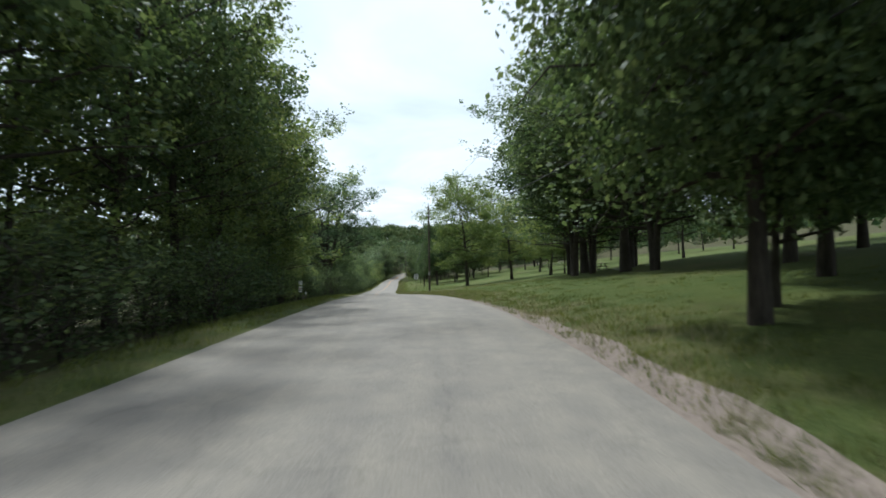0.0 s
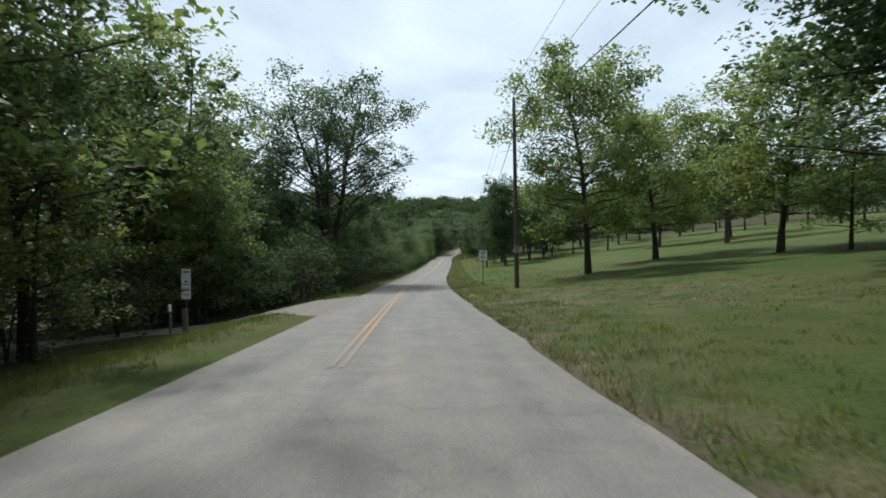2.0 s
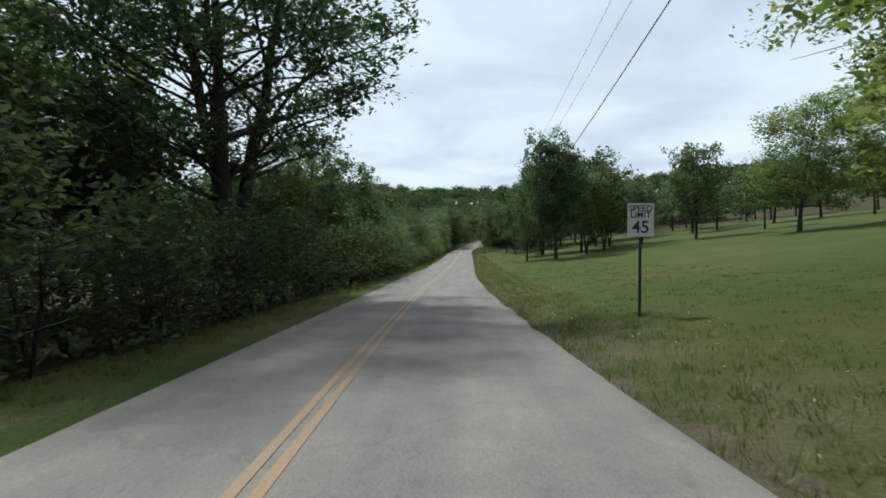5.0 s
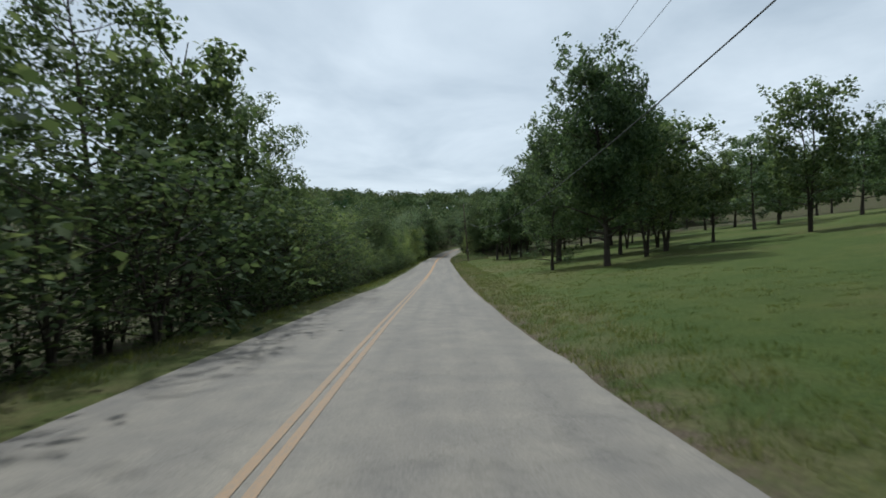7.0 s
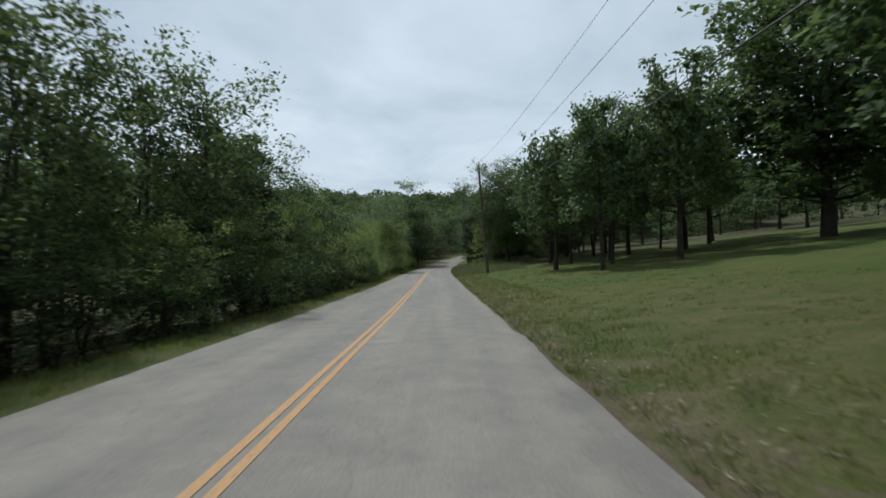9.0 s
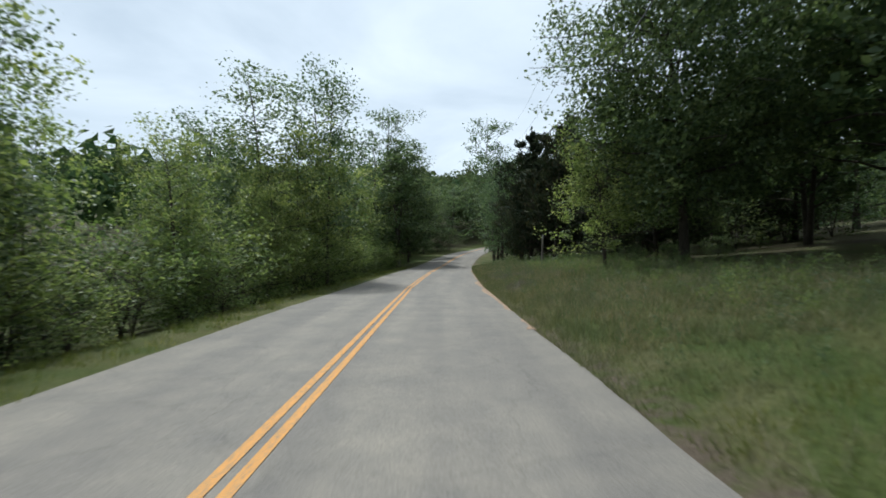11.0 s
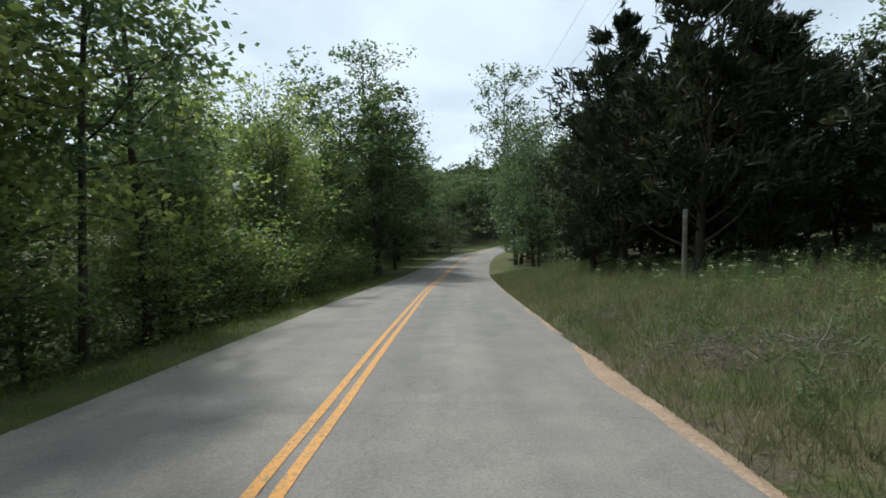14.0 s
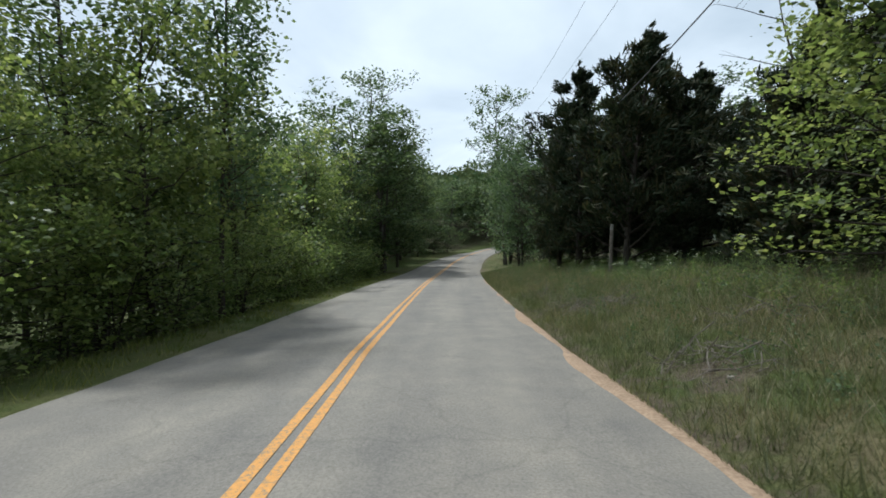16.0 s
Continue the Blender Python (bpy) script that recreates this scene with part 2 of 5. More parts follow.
def ground_material():
    """Mown grass, rough verge and woodland floor, blended by the 'wild' and 'wood' attributes."""
    m, n, l, b = material("grassland", 0.95, 0.12)
    fine = noise_node(n, l, 14.0, 5.0, None, 0.7)
    mid = noise_node(n, l, 0.9, 5.0, None, 0.6)
    big = noise_node(n, l, 0.11, 4.0, None, 0.55)
    lawn = ramp(n, l, fine.outputs["Fac"], [(0.25, (0.042, 0.060, 0.017)), (0.55, (0.075, 0.098, 0.029)), (0.8, (0.124, 0.138, 0.050))]).outputs[0]
    lawn = mix(n, l, lawn, ramp(n, l, mid.outputs["Fac"], [(0.3, (0.80, 0.86, 0.78)), (0.7, (1.16, 1.08, 1.02))]).outputs[0], 1.0, "MULTIPLY")
    lawn = mix(n, l, lawn, ramp(n, l, big.outputs["Fac"], [(0.35, (0.88, 0.95, 0.85)), (0.65, (1.15, 1.06, 1.05))]).outputs[0], 1.0, "MULTIPLY")
    dry = ramp(n, l, fine.outputs["Fac"], [(0.25, (0.085, 0.075, 0.040)), (0.6, (0.16, 0.135, 0.075)), (0.85, (0.24, 0.20, 0.12))]).outputs[0]
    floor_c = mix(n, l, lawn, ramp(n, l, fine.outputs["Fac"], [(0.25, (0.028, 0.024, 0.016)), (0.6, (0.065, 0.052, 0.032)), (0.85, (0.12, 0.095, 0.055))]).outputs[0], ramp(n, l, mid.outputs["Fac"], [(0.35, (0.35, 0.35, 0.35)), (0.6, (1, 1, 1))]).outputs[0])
    worn_c = ramp(n, l, big.outputs["Fac"], [(0.48, (0, 0, 0)), (0.62, (0.5, 0.5, 0.5))])
    speck = noise_node(n, l, 3.2, 4.0, None, 0.65)
    lawn = mix(n, l, lawn, (0.118, 0.092, 0.046), mix(n, l, (0, 0, 0), worn_c.outputs[0], ramp(n, l, speck.outputs["Fac"], [(0.42, (0, 0, 0)), (0.62, (1, 1, 1))]).outputs[0]))
    wild = n.new("ShaderNodeAttribute")
    wild.attribute_name = "wild"
    wood = n.new("ShaderNodeAttribute")
    wood.attribute_name = "wood"
    k = n.new("ShaderNodeMath")
    k.operation = "MULTIPLY"
    l.new(wild.outputs["Fac"], k.inputs[0])
    l.new(ramp(n, l, mid.outputs["Fac"], [(0.42, (0.15, 0.15, 0.15)), (0.62, (1, 1, 1))]).outputs[0], k.inputs[1])
    c = mix(n, l, lawn, dry, k.outputs[0])
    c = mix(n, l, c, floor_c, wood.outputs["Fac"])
    bare = n.new("ShaderNodeAttribute")
    bare.attribute_name = "bare"
    edge = n.new("ShaderNodeMath")
    edge.operation = "ADD"
    l.new(bare.outputs["Fac"], edge.inputs[0])
    l.new(speck.outputs["Fac"], edge.inputs[1])
    soil = ramp(n, l, fine.outputs["Fac"], [(0.25, (0.070, 0.052, 0.038)), (0.6, (0.135, 0.105, 0.080)), (0.85, (0.21, 0.175, 0.14))])
    c = mix(n, l, c, soil.outputs[0], ramp(n, l, edge.outputs[0], [(0.78, (0, 0, 0)), (1.0, (0.9, 0.9, 0.9))]).outputs[0])
    l.new(c, b.inputs["Base Color"])
    bump(n, l, b, fine.outputs["Fac"], 1.0, 0.08)
    return m


GROUND = ground_material()


def plain(name, c0, c1, scale, rough=0.8, spec=0.3, bmp=0.0, metal=0.0):
    m, n, l, b = material(name, rough, spec)
    v = noise_node(n, l, scale, 6.0, None, 0.65)
    w = noise_node(n, l, scale * 0.13, 3.0)
    c = ramp(n, l, v.outputs["Fac"], [(0.3, c0), (0.7, c1)]).outputs[0]
    c = mix(n, l, c, ramp(n, l, w.outputs["Fac"], [(0.3, (0.85, 0.85, 0.85)), (0.7, (1.1, 1.1, 1.1))]).outputs[0], 1.0, "MULTIPLY")
    l.new(c, b.inputs["Base Color"])
    b.inputs["Metallic"].default_value = metal
    if bmp:
        bump(n, l, b, v.outputs["Fac"], bmp, 0.02)
    return m


SAND = plain("orange_sand", (0.21, 0.140, 0.092), (0.38, 0.275, 0.190), 26.0, 0.95, 0.2, 0.8)
DEADWOOD = plain("dead_wood", (0.09, 0.075, 0.06), (0.24, 0.21, 0.18), 11.0, 0.95, 0.15, 0.5)
STONE = plain("pale_limestone", (0.17, 0.150, 0.120), (0.33, 0.30, 0.245), 14.0, 0.9, 0.25, 0.7)
GRAVEL = plain("tan_gravel", (0.132, 0.116, 0.096), (0.245, 0.222, 0.186), 22.0, 0.95, 0.2, 0.8)
GRIT = plain("brown_gravel", (0.115, 0.092, 0.078), (0.25, 0.205, 0.175), 24.0, 0.95, 0.2, 0.9)
POLE_WOOD = plain("weathered_pole_wood", (0.042, 0.033, 0.026), (0.12, 0.095, 0.074), 7.0, 0.9, 0.2, 0.6)
POST_WOOD = plain("grey_post_wood", (0.10, 0.095, 0.085), (0.26, 0.25, 0.23), 9.0, 0.9, 0.2, 0.5)
SIGN_WHITE = plain("white_sign_face", (0.70, 0.70, 0.69), (0.82, 0.82, 0.81), 5.0, 0.45, 0.5)
SIGN_BLACK = plain("black_sign_letter", (0.02, 0.02, 0.02), (0.035, 0.035, 0.035), 8.0, 0.5, 0.4)
SIGN_RED = plain("faded_red_print", (0.42, 0.16, 0.15), (0.5, 0.22, 0.2), 8.0, 0.5, 0.4)
STEEL = plain("dark_green_steel", (0.03, 0.04, 0.032), (0.07, 0.08, 0.07), 12.0, 0.6, 0.5)
GALV = plain("galvanised_steel", (0.32, 0.33, 0.34), (0.5, 0.51, 0.52), 8.0, 0.45, 0.5, 0.0, 0.8)
WIRE = plain("wire", (0.03, 0.03, 0.03), (0.06, 0.06, 0.06), 5.0, 0.6, 0.4)
CERAMIC = plain("grey_porcelain", (0.35, 0.36, 0.38), (0.5, 0.5, 0.52), 6.0, 0.3, 0.5)
STRAW = leaf_material("dry_stalk", (0.10, 0.092, 0.066), (0.205, 0.188, 0.14), (0.37, 0.345, 0.27), 0.2, 0.8, 0.2)
BLADE = leaf_material("grass_blade", (0.060, 0.084, 0.024), (0.092, 0.120, 0.036), (0.160, 0.172, 0.072), 0.4, 0.6, 0.25)
BANK_BLADE = leaf_material("rough_grass_blade", (0.050, 0.063, 0.035), (0.100, 0.117, 0.064), (0.186, 0.196, 0.130), 0.35, 0.6, 0.25)
PETAL = leaf_material("white_petal", (0.55, 0.55, 0.50), (0.7, 0.7, 0.66), (0.8, 0.8, 0.76), 0.3, 0.6, 0.2)

# ---- the lie of the land ----
AX = (-0.3269589058, 0.0505119752, -0.0055143568, 6.477688118e-05, -3.0855974424e-07, 5.2279758889e-10)
AZ = (1.4409011303, 0.0329733028, -0.0024946893, 3.0016949164e-05, -1.7637630925e-07, 5.3387375302e-10, -6.567612228e-13)
EYE = 1.5
EDGE_L, EDGE_R, MID = -4.1, 2.05, -1.32       # pavement edges and centre line, sideways from the driven line


BEND = ((200, 0), (204, -0.27), (209, -0.45), (217, -0.78), (225, -0.92), (231, -0.98), (239, -0.9), (247, -0.6), (255, -0.08), (263, 0.9), (270, 2.4), (277, 5.0), (284, 8.6))


def axis_x(y):
    """The driven line, as x over y, swinging right into the bend at its end."""
    yc = np.clip(y, 6.0, 200.0)
    x = sum(c * yc ** i for i, c in enumerate(AX))
    x = x + np.interp(y, [64, 85, 116, 142, 162, 186, 200], [0, 0, -0.2, -0.42, -0.42, -0.1, 0.05])
    turn = sum(np.interp(np.asarray(y) + d, [p[0] for p in BEND], [p[1] for p in BEND]) for d in (-3, -1.5, 0, 1.5, 3)) / 5
    return x + turn + np.where(y < 6, 0.01 * (np.asarray(y) - 6), 0)


def left_edge(y):
    """How far the pavement reaches past its usual left edge."""
    return np.interp(y, [60, 75, 90, 112, 122, 127, 134, 150, 165, 192, 198, 202, 215], [0, 0.15, 0.5, 0.45, 0.1, 0.05, 0.45, 0.65, 0.5, 0.3, 0.05, -0.1, 0.0])


def road_z(y):
    yc = np.clip(y, 4.0, 198.0)
    z = sum(c * yc ** i for i, c in enumerate(AZ)) - EYE
    yy = np.asarray(y, float)
    rise = np.interp(yy, [198, 230, 239, 255, 270, 284, 306, 366, 456, 606, 2000], [0, 0, 0.17, 0.85, 1.75, 3.2, 7.5, 20, 29, 36, 40])
    return z + rise + np.where(yy < 4, 0.01 * (yy - 4), 0)


def ground_z(x, y):
    x, y = np.asarray(x, float), np.asarray(y, float)
    lat = x - axis_x(y)
    z = road_z(y)
    far = np.clip((y - 228) / 18, 0, 1)                         # beyond the bend the sides level off
    park = np.interp(lat, [2.3, 3.4, 6, 12, 20, 37, 60, 120, 400], [-0.05, 0.06, 0.35, 1.0, 1.9, 3.9, 6.5, 12, 24])
    bank = np.interp(lat, [2.3, 2.9, 4.0, 6, 9, 20, 60, 120, 400], [-0.05, 0.08, 0.32, 0.62, 0.9, 2.0, 6.0, 11, 24])
    k = np.clip((y - 178) / 18, 0, 1)
    right = park * (1 - k) + bank * k
    left = np.interp(-lat - left_edge(y), [4.3, 5.2, 6.5, 9.5, 16, 40, 80, 200, 500], [-0.05, -0.04, -0.30, -0.95, -1.3, -0.6, 3, 20, 45])
    side = np.where(lat > 2.3, right, np.where(lat < -4.3 - left_edge(y), left, -0.06))
    flat = np.interp(np.abs(lat + 1), [0, 30, 60, 200, 500], [-0.02, -0.02, 0.5, 14, 36])
    und = 0.05 * np.sin(x * 0.9 + y * 0.37) * np.sin(y * 0.61 - x * 0.23) * np.clip((np.abs(lat + 1) - 4.5) / 4, 0, 1)
    return z + side * (1 - far) + flat * far + und


def gp(lat, y):
    """A point of the ground, sideways from the driven line."""
    x = float(axis_x(y)) + lat
    return x, y, float(ground_z(x, y))


BARE = ((0.55, 3.9, 1.8, 54.6, 1.1), (0.45, 3.4, 0.5, 48.5, 4.5), (0.6, 3.1, 0.6, 197.6, 0.9), (0.5, 3.3, 0.6, 203.6, 1.2), (0.35, 3.0, 0.5, 133.0, 9.0))


def bare_at(lat, y):
    """How far the turf is worn off down to soil."""
    return sum(k * np.exp(-((lat - a) / sa) ** 2 - ((y - b) / sb) ** 2) for k, a, sa, b, sb in BARE)


# ground: one sheet, fine near the road
lat_steps = np.concatenate([[-900, -600, -400, -300, -220, -160, -120, -90, -70, -56, -46, -38, -32, -27, -23], np.arange(-20, -4.6, 0.8),
                            [-4.5, -4.3, -4.0, -2, 0, 1.9, 2.3, 2.6, 3.0, 3.4, 3.8], np.arange(4.2, 12, 0.6), np.arange(12, 40, 2.0),
                            [42, 47, 53, 60, 70, 85, 105, 135, 180, 250, 350, 500, 900]])
y_steps = np.concatenate([[-900, -500, -300, -200, -140, -100, -70, -50, -35], np.arange(-25, 44, 1.5), np.arange(44, 62, 0.5), np.arange(62, 190, 1.5), np.arange(190, 212, 0.5), np.arange(212, 300, 1.5),
                          np.arange(300, 420, 6), [430, 450, 480, 520, 580, 660, 800, 1000, 1300, 1800]])
gx = axis_x(y_steps)[:, None] + lat_steps[None, :]
gy = np.repeat(y_steps[:, None], len(lat_steps), 1)
gv = np.stack([gx, gy, ground_z(gx, gy)], -1).reshape(-1, 3)
nl = len(lat_steps)
gi = (np.arange(len(y_steps) - 1)[:, None] * nl + np.arange(nl - 1)[None, :]).reshape(-1)
gf = np.stack([gi, gi + 1, gi + nl + 1, gi + nl], -1)
ground_me = mesh_from("ground", gv.tolist(), gf.tolist(), GROUND, True)
la, yy = np.tile(lat_steps, len(y_steps)), np.repeat(y_steps, nl)
wob = np.sin(yy * 0.35) * 0.4 + np.sin(yy * 1.1 + 2) * 0.25
wild = np.maximum(np.interp(la + wob, [1.8, 2.4, 3.6, 5.0], [0.9, 0.9, 0.45, 0.0]) * (la > -1), np.clip((yy - 182) / 10, 0, 1) * (la > 1) * (la < 14) * 0.95)
wild = np.maximum(wild, np.exp(-((la - 7) / 4) ** 2 - ((yy - 52) / 6) ** 2) * 1.0)
wild = np.maximum(wild, np.exp(-((la - 6) / 3.5) ** 2 - ((yy - 143) / 6) ** 2) * 0.6)
wild = np.maximum(wild, (la < -4) * (la > -6) * 0.35)
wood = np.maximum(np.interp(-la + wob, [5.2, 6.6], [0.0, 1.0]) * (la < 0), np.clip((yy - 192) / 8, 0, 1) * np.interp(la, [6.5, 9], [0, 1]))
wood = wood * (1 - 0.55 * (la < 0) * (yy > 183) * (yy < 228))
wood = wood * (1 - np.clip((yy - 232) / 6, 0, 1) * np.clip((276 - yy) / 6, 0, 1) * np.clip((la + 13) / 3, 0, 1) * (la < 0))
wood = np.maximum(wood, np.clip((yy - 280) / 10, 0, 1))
bare = bare_at(la, yy)
bare = np.maximum(bare, np.interp(la, [2.0, 2.5, 3.0], [0.45, 0.38, 0.0]) * (la > 1))
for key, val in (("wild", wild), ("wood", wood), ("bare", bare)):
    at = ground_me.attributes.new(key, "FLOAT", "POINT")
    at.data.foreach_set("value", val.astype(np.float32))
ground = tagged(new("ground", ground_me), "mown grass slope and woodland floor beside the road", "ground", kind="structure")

# ---- road ----
def road_line():
    """Points along the driven line, then round the bend to the right."""
    ys = list(np.arange(-60, 282, 1.5))
    pts = [(float(axis_x(y)), float(y)) for y in ys]
    x, y = pts[-1]
    head = math.atan2(x - pts[-3][0], y - pts[-3][1])
    for i in range(26):
        head += 0.03
        x, y = x + 1.5 * math.sin(head), y + 1.5 * math.cos(head)
        pts.append((x, y))
    return np.array(pts)


RL = road_line()
tang = np.gradient(RL, axis=0)
tang /= np.linalg.norm(tang, axis=1)[:, None]
norm_r = np.stack([tang[:, 1], -tang[:, 0]], -1)
along = np.concatenate([[0], np.cumsum(np.linalg.norm(np.diff(RL, axis=0), axis=1))])


def ribbon(name, lats, mat, lift, i0=0, i1=None, jag=0.0, seed=1, crown=0.0, shift=0.0):
    r = np.random.default_rng(seed)
    i1 = i1 or len(RL)
    v, uv, f = [], [], []
    k = len(lats)
    for i in range(i0, i1):
        j0, j1 = r.normal(0, jag) if jag else 0, r.normal(0, jag) if jag else 0
        for c, la_ in enumerate(lats):
            off = la_ + shift * float(np.interp(RL[i][1], [174, 202], [0, 0.17])) + (j0 if c == 0 else j1 if c == k - 1 else 0)
            if la_ < -3.5:
                off -= float(left_edge(RL[i][1]))
            p = RL[i] + norm_r[i] * off
            cz_ = RL[i] + norm_r[i] * (-1.0)
            mid_z = float(road_z(RL[i][1])) if RL[i][1] < 230 else float(ground_z(cz_[0], cz_[1])) + 0.06
            drop = 0.03 if c in (0, k - 1) and k > 3 else 0.0
            v.append((p[0], p[1], mid_z + lift - crown * abs(off + 1.0) ** 2 - drop))
            uv.append((off, along[i]))
    for i in range(i1 - i0 - 1):
        for c in range(k - 1):
            a = i * k + c
            f.append((a, a + 1, a + k + 1, a + k))
    me = mesh_from(name, v, f, mat, True)
    lay = me.uv_layers.new(name="UVMap")
    for lp in me.loops:
        lay.data[lp.index].uv = uv[lp.vertex_index]
    return me


road = tagged(new("road", ribbon("road", [EDGE_L - 0.1, EDGE_L, -3, -2, -1, 0, 1, EDGE_R, EDGE_R + 0.1], ASPHALT, 0.0, jag=0.06, crown=0.004)),
              "sun-bleached grey asphalt two-lane country road", "road", kind="structure")
for side, c in enumerate((MID - 0.092, MID + 0.092)):
    tagged(new("center_line", ribbon("center_line", [c - 0.05, c + 0.05], YELLOW, 0.006, i0=68, i1=len(RL) - 20, shift=1.0)), "worn yellow painted centre line on asphalt", "road marking", kind="structure")
# sandy broken edge of the pavement on the bank side
sv, sf = [], []
for i, y in enumerate(np.arange(189, 222, 0.3)):
    n1, n2 = noise.noise(Vector((y * 0.42, 3.1, 0))), noise.noise(Vector((y * 1.3, 9.7, 0)))
    lobe = 0.20 * math.exp(-((y - 198.2) / 1.6) ** 2) + 0.22 * math.exp(-((y - 203.6) / 1.4) ** 2)
    inner = EDGE_R - max(-0.06, 0.02 + 0.14 * n1 + 0.14 * n2 + lobe)
    outer = EDGE_R + 0.12 + 0.08 * n1 - 0.06 * n2 + 0.3 * lobe
    x0 = float(axis_x(y))
    for la_, up in ((inner - 0.02, -0.012), (inner + 0.03, 0.008), ((inner + outer) / 2, 0.014), (outer, 0.0)):
        sv.append((x0 + la_, y, float(road_z(y)) - 0.004 * (la_ + 1) ** 2 + up - 0.03 * min(1.0, max(0.0, (la_ - EDGE_R) / 0.1))))
    if i:
        a = (i - 1) * 4
        sf += [(a + j, a + j + 1, a + j + 5, a + j + 4) for j in range(3)]
tagged(new("shoulder", mesh_from("shoulder", sv, sf, SAND, True)), "ragged strip of loose orange-tan grit along the asphalt edge", "shoulder", kind="structure")
# gravel pull-off at the beginning, on the park side
pull_v, pull_f = [], []
for i, y in enumerate(np.arange(-30, 38, 1.0)):
    w = (0.38 * math.exp(-((y - 6) / 9) ** 2) + 0.34 + 0.10 * math.sin(y * 1.7)) * min(1.0, max(0.02, (38 - y) / 12))
    for la_ in (EDGE_R - 0.05, EDGE_R + w * 0.5, EDGE_R + w):
        x = float(axis_x(y)) + la_
        pull_v.append((x, y, max(float(road_z(y)) - 0.055, float(ground_z(x, y)) + 0.012)))
    if i:
        a = (i - 1) * 3
        pull_f += [(a, a + 1, a + 4, a + 3), (a + 1, a + 2, a + 5, a + 4)]
tagged(new("pull_off", mesh_from("pull_off", pull_v, pull_f, GRIT, True)), "patch of tan gravel beside the asphalt edge", "gravel", kind="structure")
# side drive on the wooded side: it leaves the asphalt in a wide apron and turns back into the woods
dv, df = [], []
DRIVE = np.array([(-3.2, 50.3, 64.5), (-4.2, 50.7, 61.6), (-4.5, 51.1, 60.3), (-4.9, 51.4, 59.0), (-5.8, 51.9, 58.1), (-6.7, 52.2, 57.6), (-9.5, 52.7, 57.0), (-11.5, 52.2, 55.4), (-17, 49.0, 52.0), (-26, 43.6, 46.4)])


def on_drive(lat, y):
    """Whether places lie on the gravel of the drive."""
    near, far = (np.interp(-lat, -DRIVE[:, 0], DRIVE[:, j]) for j in (1, 2))
    return (y > near) & (y < far) & (lat < -3.2)


for i, la_ in enumerate(np.concatenate([np.arange(-3.2, -5.4, -0.1), np.arange(-5.4, -12, -0.3), np.linspace(-12, -22, 20)])):
    near, far = (float(np.interp(-la_, -DRIVE[:, 0], DRIVE[:, j])) for j in (1, 2))
    lift = float(np.interp(la_, [-5.2, -4.6, -4.0, -3.5, -3.2], [0.036, 0.030, 0.016, 0.006, -0.02]))
    for j, s in enumerate((0, 0.03, 0.1, 0.2, 0.3, 0.4, 0.5, 0.6, 0.7, 0.8, 0.9, 0.97, 1)):
        rag = 0.22 * noise.noise(Vector((la_ * 1.3, s * 2.0, 4.2))) if j in (0, 1, 11, 12) else 0.0
        yy_ = near + s * (far - near) + rag
        x = float(axis_x(yy_)) + la_
        dv.append((x, yy_, float(ground_z(x, yy_)) + lift - (0.03 if j in (0, 12) else 0.0)))
    if i:
        a = (i - 1) * 13
        df += [(a + j, a + j + 1, a + j + 14, a + j + 13) for j in range(12)]
tagged(new("side_drive", mesh_from("side_drive", dv, df, GRAVEL, True)), "pale gravel drive branching into the woods", "drive", kind="structure")


# ---- plants ----
def tube(path, radii, sides=6):
    """A tapered tube along a path: vertices and faces."""
    path = np.asarray(path, float)
    n = len(path)
    d = np.gradient(path, axis=0)
    d /= np.linalg.norm(d, axis=1)[:, None] + 1e-9
    ref = np.where(np.abs(d[:, 2:3]) > 0.9, [[1.0, 0, 0]], [[0, 0, 1.0]])
    a = np.cross(d, ref)
    a /= np.linalg.norm(a, axis=1)[:, None] + 1e-9
    b = np.cross(d, a)
    ang = np.arange(sides) * 2 * math.pi / sides
    v = path[:, None, :] + np.asarray(radii)[:, None, None] * (np.cos(ang)[None, :, None] * a[:, None, :] + np.sin(ang)[None, :, None] * b[:, None, :])
    f = []
    for i in range(n - 1):
        for s in range(sides):
            t = (s + 1) % sides
            f.append((i * sides + s, i * sides + t, (i + 1) * sides + t, (i + 1) * sides + s))
    return v.reshape(-1, 3), f


